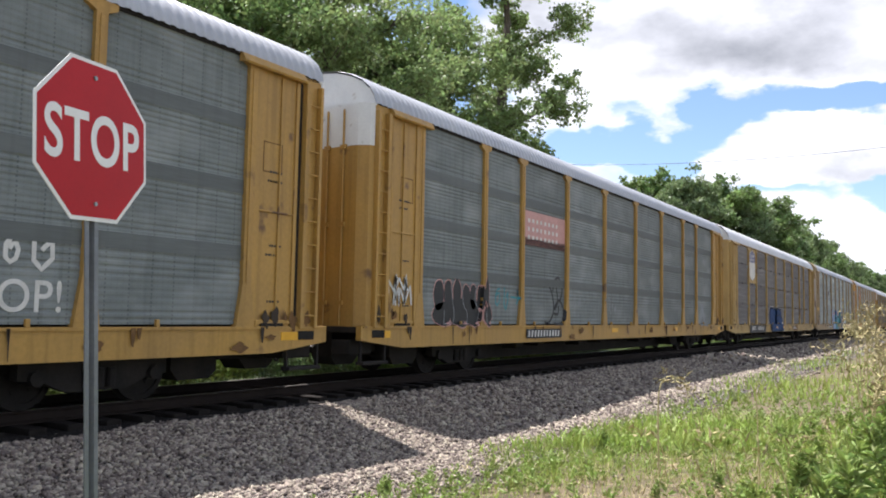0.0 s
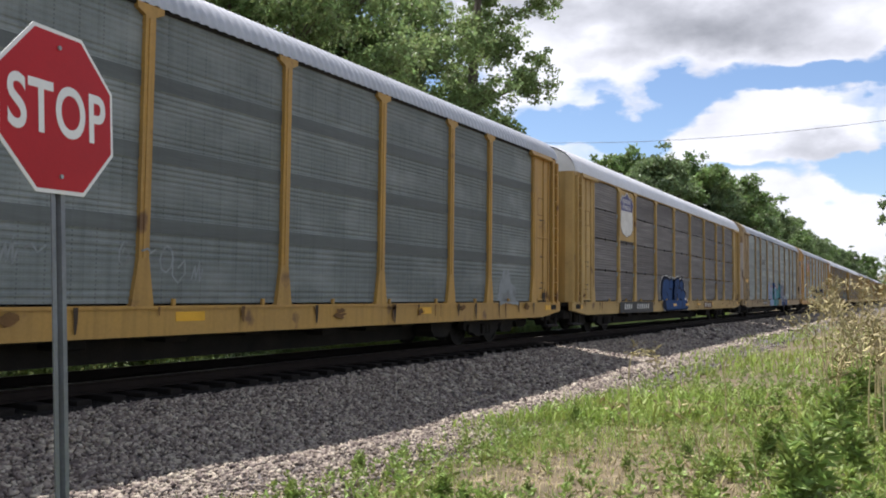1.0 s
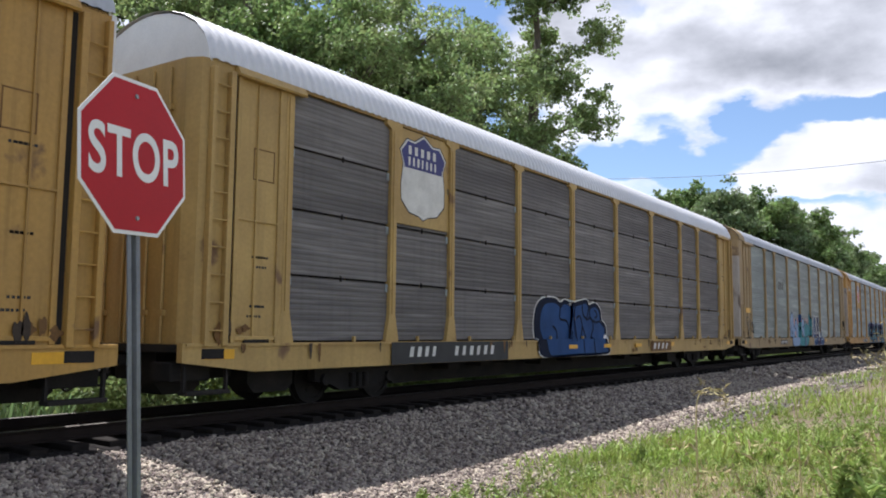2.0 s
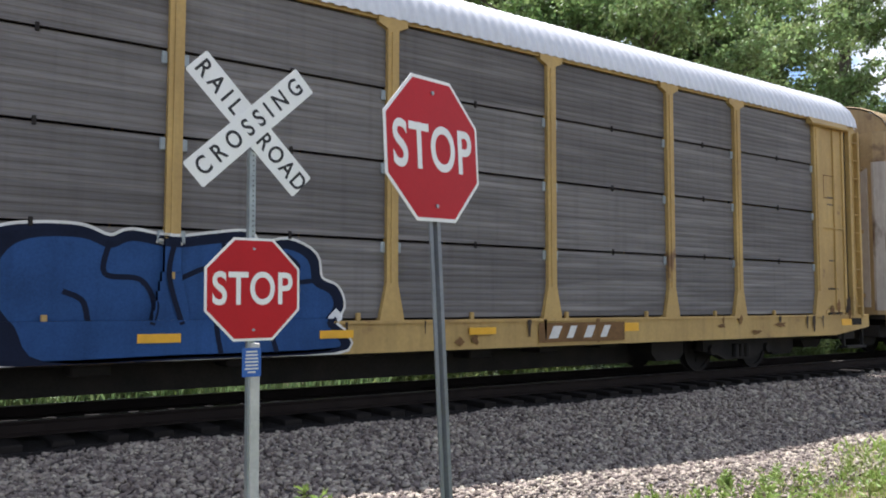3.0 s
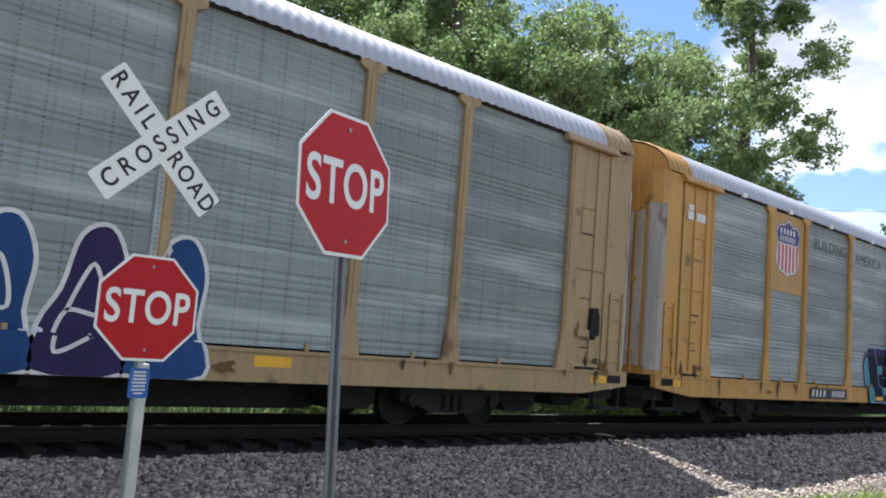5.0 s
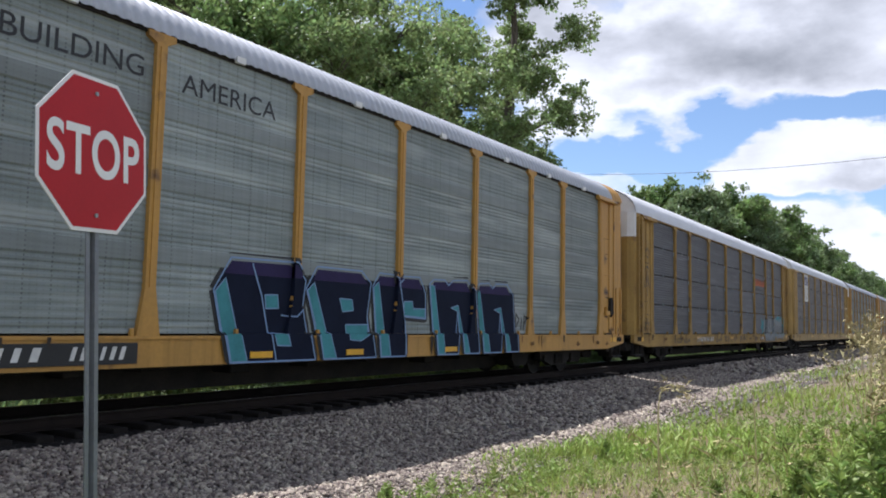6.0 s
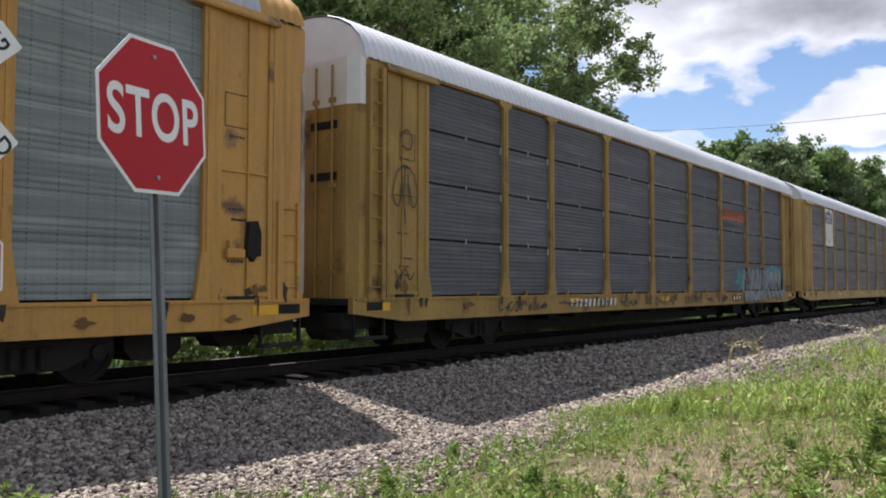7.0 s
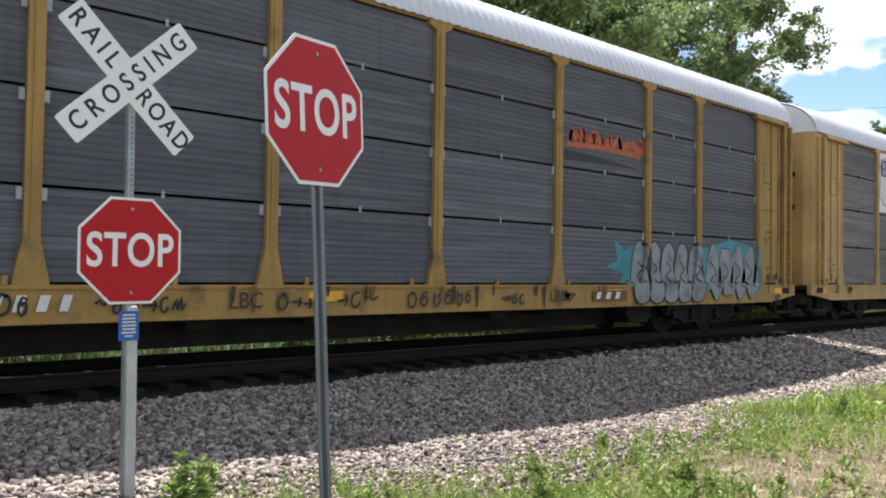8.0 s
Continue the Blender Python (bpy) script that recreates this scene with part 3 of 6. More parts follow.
def add_running_gear(car):
    for x in (-9.75, 9.75):
        bm = bmesh.new()
        box(bm, -0.2, 0.2, -0.95, 0.95, 0.42, 0.62, 0.03)
        truck = part("truck", bm, BLACK, car, "black two-axle truck with steel wheels", pose(x, 0, 0))
        part("side_frame", SIDE_FRAME, BLACK, truck, at=pose(0, -1.0, 0))
        part("side_frame", SIDE_FRAME, BLACK, truck, at=pose(0, 1.0, 0, 0, 0, 180))
        for dx in (-0.89, 0.89):
            part("wheelset", WHEELSET, WHEEL, truck, "worn steel wheels on an axle", pose(dx, 0, 0.419))
    for x0, x1, y0, z0 in ((-12.2, -11.2, -0.9, 0.26), (11.2, 12.1, -0.8, 0.24), (-8.3, -7.5, -0.7, 0.22), (7.4, 8.3, -0.9, 0.25), (-13.7, -12.9, -0.6, 0.30), (12.9, 13.7, -0.5, 0.32)):
        bm = bmesh.new()
        prism(bm, [(x0, 0.92), (x0, z0 + 0.16), (x0 + 0.14, z0), (x1 - 0.14, z0), (x1, z0 + 0.12), (x1, 0.92)], y0, y0 + 0.5)
        part("brake_rigging", bm, BLACK, car)
    for k in range(9):
        bm = bmesh.new()
        x = (-6.4, -5.1, -3.9, -2.2, -0.4, 1.3, 3.4, 4.8, 6.2)[k]
        box(bm, x - 0.22, x + 0.22, -1.0, -0.55, 0.46 + 0.04 * (k % 3), 0.90, 0.02)
        part("brake_gear_box", bm, BLACK, car)
    bm = bmesh.new()
    tube(bm, [(-13, -1.15, 0.74), (-6, -1.15, 0.62), (6, -1.15, 0.62), (13, -1.15, 0.74)], 0.03, 6)
    part("brake_pipe", bm, BLACK, car)
    for s in (-1, 1):
        bm = bmesh.new()
        box(bm, -0.42, 0.42, -0.08, 0.08, 0.72, 0.88, 0.02)
        box(bm, 0.28, 0.52, -0.16, 0.16, 0.66, 0.96, 0.04)
        part("coupler", bm, BLACK, car, at=pose(s * 13.95, 0, 0, 0, 0, 0 if s > 0 else 180))
        bm = bmesh.new()
        pts = [(0, -0.35 + 0.02 * k, 0.62 - 0.20 * math.sin(math.pi * k / 8)) for k in range(9)]
        tube(bm, [(0.06 * k, y, z) for k, (_, y, z) in enumerate(pts)], 0.022, 6)
        part("air_hose", bm, BLACK, car, at=pose(s * 13.8, 0, 0, 0, 0, 0 if s > 0 else 180))
        bm = bmesh.new()
        tube(bm, [(0, -1.3, 0.78), (0.12, -1.1, 0.70), (0.16, -0.6, 0.74), (0.16, -0.2, 0.80)], 0.018, 6)
        part("uncoupling_lever", bm, STEEL, car, at=pose(s * 13.95, 0, 0, 0, 0, 0 if s > 0 else 180))
        bm = bmesh.new()
        box(bm, 12.2, 13.6, -0.55, 0.55, 0.50, 0.94, 0.03)
        box(bm, 13.2, 13.9, -1.2, -0.75, 0.52, 0.80, 0.02)
        box(bm, 13.2, 13.9, 0.75, 1.2, 0.52, 0.80, 0.02)
        part("draft_gear", bm, BLACK, car, at=pose(0, 0, 0, 0, 0, 0 if s > 0 else 180))
        bm = bmesh.new()
        box(bm, 13.05, 13.85, -1.49, -1.30, 0.34, 0.40, 0.01)
        box(bm, 13.05, 13.09, -1.42, -1.36, 0.38, 0.82)
        box(bm, 13.81, 13.85, -1.42, -1.36, 0.38, 0.82)
        part("step", bm, BLACK, car, "black sill step", at=pose(0, 0, 0, 0, 0, 0 if s > 0 else 180) @ (Matrix.Identity(4) if s > 0 else Matrix.Diagonal((1, -1, 1, 1))))


def longer_end(flush):
    """Lengthens the end section beyond the panels: the silver and tan cars reach further out."""
    at = HALF + 0.06
    return Matrix.Translation((at, 0, 0)) @ Matrix.Diagonal((1.08 if flush else 1.0, 1, 1, 1)) @ Matrix.Translation((-at, 0, 0))


def build_end_section(paint, top, vents, gable_paint, flush=False):
    """The yellow side plate, corner and end wall beyond the panels at the +x end; the -x end is turned by half."""
    bm = bmesh.new()
    outline = [(HALF + 0.06, -1.47), (13.64, -1.47), (13.74, -1.43), (13.85, -1.22), (13.85, 1.22), (13.74, 1.43), (13.64, 1.47), (HALF + 0.06, 1.47)]
    lo = [bm.verts.new((x, y, SILL_TOP - 0.02)) for x, y in outline]
    hi = [bm.verts.new((x, y, top)) for x, y in outline]
    for i in range(len(outline) - 1):
        bm.faces.new((lo[i], lo[i + 1], hi[i + 1], hi[i]))
    bm.faces.new(hi)
    wall = mesh_of("end_wall", bm, paint)
    bm = bmesh.new()
    for s in (-1,):
        y0, y1 = sorted((s * 1.47, s * 1.50))
        for x0, x1 in ((HALF + 0.06, HALF + 0.20), (12.66, 12.69), (13.02, 13.10)):
            box(bm, x0, x1, y0, y1, SILL_TOP, top - 0.02, 0.006)
        box(bm, 12.20, 13.03, y0, y1, 2.9, 2.93, 0.006)
        box(bm, 12.20, 13.03, y0, y1, SILL_TOP + 0.04, SILL_TOP + 0.10, 0.006)
    ribs = mesh_of("end_rib", bm, paint)
    bm = bmesh.new()
    for s in (-1,):
        for x0, x1 in ((13.20, 13.30), (13.56, 13.63)):
            box(bm, x0, x1, s * (1.51 if flush else 1.57), s * 1.465, SILL_TOP - 0.04, 2.55 if flush else top - 0.12, 0.008)
        for k in range(4 if flush else 10):
            z = SILL_TOP + 0.18 + 0.40 * k
            tube(bm, [(13.29, s * (1.49 if flush else 1.54), z), (13.57, s * (1.49 if flush else 1.54), z)], 0.014, 6)
    ladder = mesh_of("ladder", bm, paint)
    bm = bmesh.new()
    for y in (-0.9, -0.5, -0.06, 0.06, 0.5, 0.9):
        tube(bm, [(13.88, y, SILL_TOP), (13.88, y, top - 0.1)], 0.022, 6)
    for z in (1.5, 3.0, 4.5):
        for y in (-0.9, -0.5, 0.5, 0.9):
            box(bm, 13.85, 13.90, y - 0.07, y + 0.07, z - 0.04, z + 0.04)
    lip = bmesh.new()
    profile = [(-1.46, top - 0.13), (-1.58, top - 0.15), (-1.60, top - 0.12), (-1.53, top + 0.005), (-1.46, top + 0.02)]
    a = [lip.verts.new((11.72, y, z)) for y, z in profile]
    b = [lip.verts.new((13.16, y, z)) for y, z in profile]
    lip.faces.new(a)
    lip.faces.new(b[::-1])
    for i in range(5):
        lip.faces.new((a[i], a[(i + 1) % 5], b[(i + 1) % 5], b[i]))
    lip = mesh_of("end_lip", lip, paint)
    # stands proud of the wall; its dark colour replaces the shade of a recessed gap
    gap_strip = bmesh.new()
    box(gap_strip, 13.105, 13.125 if flush else 13.185, -1.476, -1.465, SILL_TOP, top - 0.14)
    gap_strip = mesh_of("door_gap", gap_strip, RUST if flush else BLACK)
    pocket = bmesh.new()
    box(pocket, 13.22, 13.62, -1.508, -1.499, 0.845, 0.99)
    pocket = mesh_of("pocket", pocket, BLACK)
    slot = bmesh.new()
    box(slot, 12.35, 12.85, -1.508, -1.465, SILL_TOP + 0.002, SILL_TOP + 0.05)
    slot = mesh_of("drain_slot", slot, BLACK)
    rods = mesh_of("door_rod", bm, paint)
    gable = bmesh.new()
    prof = roof_profile(top)
    a = [gable.verts.new((13.60, y * 0.985, z - 0.03)) for y, z in prof]
    b = [gable.verts.new((13.64, y * 0.985, z - 0.03)) for y, z in prof]
    gable.faces.new(a)
    gable.faces.new(b[::-1])
    for i in range(len(prof) - 1):
        gable.faces.new((a[i], a[i + 1], b[i + 1], b[i]))
    gable = mesh_of("gable", gable, gable_paint)
    slots = None
    if vents:
        bm = bmesh.new()
        box(bm, 13.845, 13.865, -1.0, -0.35, 0.0, 0.14)
        slots = mesh_of("vent_slot", bm, BLACK)
    for me in (wall, ribs, ladder, rods, gable, slots, lip, gap_strip, pocket, slot):
        if me:
            me.transform(longer_end(flush))
    return wall, ribs, ladder, rods, gable, slots, lip, gap_strip, pocket, slot


def build_car(style, label):
    dark = style in ("brown", "grey")
    paint = OLD_YELLOW if style == "grey" else PALE_YELLOW if dark else TAN if style == "tan" else ORANGE_YELLOW if style == "silver" else YELLOW
    sheet_mat = {"brown": DARK_PANEL, "grey": GREY_PANEL, "silver": SILVER, "tan": SILVER, "green": GREEN_SILVER}[style]
    top = 5.21 if dark else 5.33
    car = thing("autorack_car", label, "railway car", pose(0, 0, 0), "cars of the train")
    # sills and deck
    for s in (-1, 1):
        bm = bmesh.new()
        prism(bm, [(-13.95, SILL_TOP), (-13.95, 0.80), (-12.6, SILL_LOW), (12.6, SILL_LOW), (13.95, 0.80), (13.95, SILL_TOP)], -1.50, -1.38)
        box(bm, -13.9, 13.9, -1.53, -1.50, SILL_TOP - 0.045, SILL_TOP - 0.005)
        part("side_sill", bm, paint, car, at=pose(0, 0, 0, 0, 0, 0 if s < 0 else 180))
    bm = bmesh.new()
    box(bm, -13.9, 13.9, -1.38, 1.38, 0.94, 1.05)
    part("deck", bm, BLACK, car)
    bm = bmesh.new()
    prism(bm, [(-13.5, 0.94), (-13.5, 0.56), (-8.4, 0.50), (-7.4, 0.19), (7.4, 0.19), (8.4, 0.50), (13.5, 0.56), (13.5, 0.94)], -0.32, 0.32)
    part("centre_sill", bm, BLACK, car, "black fish-belly centre sill")
    for k in range(-6, 7):
        for y0, y1 in ((-1.36, -0.33), (0.33, 1.36)):
            bm = bmesh.new()
            box(bm, k * 2 - 0.05, k * 2 + 0.05, y0, y1, 0.66, 0.94)
            part("cross_bearer", bm, BLACK, car)
    # inner decks close the view between the panels
    bm = bmesh.new()
    for z in (2.75, 4.25):
        box(bm, -13.3, 13.3, -1.30, 1.30, z, z + 0.08)
    part("inner_deck", bm, BLACK, car)
    # panels bay by bay
    edges = (-HALF, *POSTS, HALF)
    cache = {}
    rows = 4 if dark else 1
    low = SILL_TOP + 0.03
    for a, b in zip(edges, edges[1:]):
        w = round(b - a - 0.04, 3)
        for r in range(rows):
            span = top - 0.03 - low
            z0, z1 = low + TIERS[r] * span if dark else low, low + TIERS[r + 1] * span - 0.035 if dark else top - 0.03
            key = (w, r)
            if key not in cache:
                cache[key] = mesh_of("panel", ribbed(w, z0, z1, 0.085, 0.0062, -1.435) if dark else tiered(w, z0, z1, -1.435), sheet_mat)
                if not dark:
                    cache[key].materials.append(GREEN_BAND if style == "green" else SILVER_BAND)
            for s in (-1, 1):
                part("panel", cache[key], sheet_mat, car, at=pose((a + b) / 2, 0, 0, 0, 0, 0 if s < 0 else 180))
    seams = [low + f * (top - 0.03 - low) - 0.018 for f in TIERS[1:4]]
    bm = bmesh.new()
    box(bm, -0.036, 0.036, -1.462, -1.43, -0.075, 0.075, 0.012)
    clamp = mesh_of("clamp", bm, GALV)
    post = build_post(top, 0.55 if dark else 0.72, paint)
    if dark:
        for x in (a / 2 + b / 2 for a, b in zip(edges, edges[1:])):
            for z in seams:
                bm = bmesh.new()
                box(bm, x - 0.022, x + 0.022, -1.452, -1.43, z - 0.05, z + 0.05, 0.006)
                part("seam_clip", bm, BLACK if style == "brown" else GALV, car)
    for x in (*POSTS, -HALF + 0.02, HALF - 0.02):
        for s in (-1, 1):
            upright = part("post", post, paint, car, at=pose(x, 0, 0, 0, 0, 0 if s < 0 else 180))
            if dark and s < 0:
                for z in seams:
                    for dx in (-0.125, 0.125):
                        part("clamp", clamp, GALV, upright, at=pose(dx, 0, z - 0.10))
    # eave rail and roof
    for s in (-1, 1):
        bm = bmesh.new()
        box(bm, -13.6, 13.6, -1.47, -1.41, top - 0.035, top + 0.03)
        part("eave_rail", bm, BLACK if not dark else paint, car, at=pose(0, 0, 0, 0, 0, 0 if s < 0 else 180))
    capped = style in ("silver", "tan")
    roof_mat = ROOF if dark else ROOF_GREY
    part("roof", build_roof(top, roof_mat, length=12.92 if capped else 13.68), roof_mat, car, "pale ribbed sheet-metal roof")
    if capped:
        cap = build_roof(top + 0.004, paint, 0.22, 0.44)
        for x in (-13.36, 13.36):
            part("roof_end", cap, paint, car, "yellow end of the roof", pose(x, 0, 0))
    wall, ribs, ladder, rods, gable, slots, lip, gap_strip, pocket, slot = build_end_section(paint, top, dark, WHITE if style in ("grey", "brown", "green") else paint, style in ("silver", "tan"))
    for s in (1, -1):
        at = pose(0, 0, 0, 0, 0, 0 if s > 0 else 180)
        end = part("end_wall", wall, paint, car, "yellow sheet-metal end section", at)
        mirror = Matrix.Diagonal((1, -1, 1, 1))
        for flip in (Matrix.Identity(4), mirror):
            part("end_rib", ribs, paint, end, at=flip)
            part("ladder", ladder, paint, end, at=flip)
            part("end_lip", lip, paint, end, at=flip)
            part("door_gap", gap_strip, BLACK, end, at=flip)
            part("pocket", pocket, BLACK, end, at=flip)
            part("drain_slot", slot, BLACK, end, at=flip)
        part("door_rod", rods, paint, end)
        part("gable", gable, WHITE if style in ("grey", "brown", "green") else paint, end)
        if style in ("green", "grey"):
            bm = bmesh.new()
            outline = [(13.648, -1.476), (13.746, -1.436), (13.856, -1.224), (13.856, 1.224), (13.746, 1.436), (13.648, 1.476)]
            lo = [bm.verts.new((x, y, top - 0.82)) for x, y in outline]
            hi = [bm.verts.new((x, y, top + 0.004)) for x, y in outline]
            for i in range(5):
                bm.faces.new((lo[i], lo[i + 1], hi[i + 1], hi[i]))
            bm.faces.new(hi)
            bm.transform(longer_end(False))
            part("upper_end_wall", bm, WHITE, end, "white-painted top of the end wall")
        if capped and s > 0:
            for flip in (1, -1):
                bm = bmesh.new()
                outline = [(12.62, 1.72), (12.74, 1.62), (12.80, 1.72), (12.86, 1.70), (12.86, 2.05), (12.80, 2.22), (12.66, 2.20)]
                prism(bm, outline, -1.56, -1.47)
                bm.transform(longer_end(True) @ Matrix.Diagonal((1, flip, 1, 1)))
                latch = part("door_latch", bm, BLACK, end, "greasy black door latch")
                bm = bmesh.new()
                box(bm, 12.30, 12.60, -1.56, -1.47, 1.66, 1.80, 0.015)
                box(bm, 12.34, 12.38, -1.54, -1.47, 1.80, 1.92, 0.01)
                bm.transform(longer_end(True) @ Matrix.Diagonal((1, flip, 1, 1)))
                part("latch_bracket", bm, paint, latch)
        if capped:
            # corrugated strips of peeling white paint on the end doors
            for k, y in enumerate((-1.12, -0.86, -0.60, -0.34, 0.10, 0.36, 0.62, 0.88)):
                bm = bmesh.new()
                prism(bm, [(y, 1.22), (y + 0.20, 1.22), (y + 0.20, 4.45 + 0.04 * (k % 3)), (y, 4.40)], -0.03, 0.0)
                bm.transform(longer_end(True) @ Matrix.Translation((13.854, 0, 0)) @ Matrix.Rotation(radians(90), 4, "Z"))
                part("end_strip", bm, WORN_WHITE, end, "peeling white strip of the end door")
            for flip in (1, -1):
                bm = bmesh.new()
                ring = [(13.648, -1.478), (13.750, -1.440), (13.862, -1.226), (13.862, -1.17), (13.85, -1.17), (13.84, -1.22), (13.735, -1.425), (13.648, -1.468)]
                lo = [bm.verts.new((x, flip * y, 1.15)) for x, y in ring]
                hi = [bm.verts.new((x, flip * y, 4.62)) for x, y in ring]
                for i in range(8):
                    bm.faces.new((lo[i], lo[(i + 1) % 8], hi[(i + 1) % 8], hi[i]))
                bm.faces.new(hi)
                bm.transform(longer_end(True))
                part("corner_strip", bm, WORN_WHITE, end, "peeling white corner strip")
        if slots:
            for dy in (0.0, 1.35):
                for z in (3.1, 4.0):
                    part("vent_slot", slots, BLACK, end, at=pose(0, dy, z))
    add_running_gear(car)
    # small fittings along the sill
    for k in range(14):
        bm = bmesh.new()
        x = -12.2 + k * 1.88
        box(bm, x - 0.03, x + 0.03, -1.515, -1.46, SILL_TOP - 0.005, SILL_TOP + 0.10, 0.008)
        part("sill_bracket", bm, paint, car)
    for x in (-13.3, -6.2, -0.6, 6.1, 13.1):
        bm = bmesh.new()
        box(bm, x - 0.28, x + 0.28, -1.506, -1.499, 0.84, 0.98)
        part("reflector", bm, BRIGHT_YELLOW, car, "bright yellow reflective strip")
    return car


SILVER_LABEL = "silver-panelled autorack car with yellow posts and white roof"
DARK_LABEL = "dark-panelled autorack car with yellow posts and white roof"
cars = []
base = {k: None for k in ("green", "brown", "silver", "grey", "tan")}
ORDER = ["green", "green", "brown", "tan", "silver", "grey", "brown", "green", "silver", "grey", "silver", "brown", "green"]
for i, style in enumerate(ORDER):
    if base[style] is None:
        base[style] = build_car(style, SILVER_LABEL if style in ("silver", "green", "tan") else DARK_LABEL)
        cars.append(base[style])
    else:
        cars.append(copy_thing(base[style], pose(0, 0, 0)))


# ---- stones, grass and weeds ----
def patches(x, y, scale, seed):
    """Smooth uneven values from 0 to 1 over the plan."""
    v = np.zeros_like(x)
    rng = np.random.RandomState(seed)
    for k in range(7):
        a, f, p = rng.uniform(0, 2 * np.pi), scale * rng.uniform(0.5, 1.9), rng.uniform(0, 6.28, 2)
        v += np.sin((x * np.cos(a) + y * np.sin(a)) * f + p[0]) * np.sin((y * np.cos(a) - x * np.sin(a)) * f * 0.8 + p[1])
    return np.clip(0.5 + v / 4.2, 0, 1)


def grass_edge(x):
    """Where the grass gives way to crushed stone."""
    return 5.35 + 0.20 * np.sin(x * 0.7 + 0.4) + 0.15 * np.sin(x * 1.9) + np.clip((x - 9.0) * 0.04, 0, 1.0)


def build_stones():
    rng = np.random.RandomState(11)
    cube = np.array([(x, y, z) for x in (-1, 1) for y in (-1, 1) for z in (-1, 1)]) * 0.62
    quad = np.array([(0, 1, 3, 2), (4, 6, 7, 5), (0, 4, 5, 1), (2, 3, 7, 6), (0, 2, 6, 4), (1, 5, 7, 3)])
    spots = []
    for count, x0, x1, y0, y1, size in ((46000, -0.5, 13.0, 4.4, 9.62, 0.027), (26000, 13.0, 34.0, 4.4, 9.62, 0.040), (6000, 34.0, 80.0, 4.5, 9.6, 0.080), (3500, -1.0, 14.0, 3.2, 4.6, 0.020)):
        p = np.stack([rng.uniform(x0, x1, count), rng.uniform(y0, y1, count), rng.uniform(0.6, 1.5, count) * size], -1)
        spots.append(p)
    p = np.concatenate(spots)
    keep = (p[:, 1] > grass_edge(p[:, 0]) - 0.55) | (rng.rand(len(p)) < 0.22)
    p = p[keep]
    # smaller, sparser gravel near the toe
    p[:, 2] *= np.where(p[:, 1] < 6.0, 0.72, 1.0)
    n = len(p)
    shape = (cube[None] + rng.uniform(-0.42, 0.42, (n, 8, 3))) * rng.uniform(0.55, 1.35, (n, 1, 3))
    ang = rng.uniform(0, 6.28, (n, 2))
    c, s = np.cos(ang), np.sin(ang)
    x, y, z = shape[..., 0], shape[..., 1], shape[..., 2]
    x, y = x * c[:, :1] - y * s[:, :1], x * s[:, :1] + y * c[:, :1]
    y, z = y * c[:, 1:] - z * s[:, 1:], y * s[:, 1:] + z * c[:, 1:]
    ground = np.maximum(soil_height(p[:, 0], p[:, 1]), bed_height(p[:, 0], p[:, 1]) + 0.02 * (p[:, 1] < 6) - 0.03 * (p[:, 1] < 4.7))
    verts = np.stack([x, y, z * 0.8], -1) * p[:, None, 2:3] + np.stack([p[:, 0], p[:, 1], ground + p[:, 2] * 0.35 + rng.uniform(0, 0.02, n)], -1)[:, None]
    faces = (quad[None] + 8 * np.arange(n)[:, None, None]).reshape(-1, 4)
    tagged(new("ballast_stones", mesh_from("ballast_stones", verts.reshape(-1, 3), faces, STONE)), "loose angular grey crushed stone along the track", "ballast", kind="stuff")


build_stones()


def blades(p, height, width, lean, rng):
    """Bent grass blades at the points p: each of two tapering pieces."""
    n = len(p)
    a, b = rng.uniform(0, 6.28, n), rng.uniform(0, 6.28, n)
    side = np.stack([np.cos(a), np.sin(a), 0 * a], -1) * width[:, None]
    out = np.stack([np.cos(b), np.sin(b), 0 * b], -1) * (height * lean)[:, None]
    up = np.stack([0 * a, 0 * a, height], -1)
    mid = p + 0.55 * up + 0.30 * out
    tip = p + up * (1 - 0.35 * lean[:, None]) + out
    verts = np.stack([p - side, p + side, mid + side * 0.75, mid - side * 0.75, tip + side * 0.12, tip - side * 0.12], 1).reshape(-1, 3)
    base = 6 * np.arange(n)[:, None]
    faces = np.concatenate([base + [0, 1, 2, 3], base + [3, 2, 4, 5]], 0)
    return verts, faces


def scatter(count, near, reach, rng, spread=(-0.35, 1.75)):
    """Points in front of the camera, thinner with distance, as x and y."""
    a = rng.uniform(spread[0], spread[1], count)
    r = near + (reach - near) * rng.rand(count) ** 1.6
    return r * np.sin(a), r * np.cos(a)


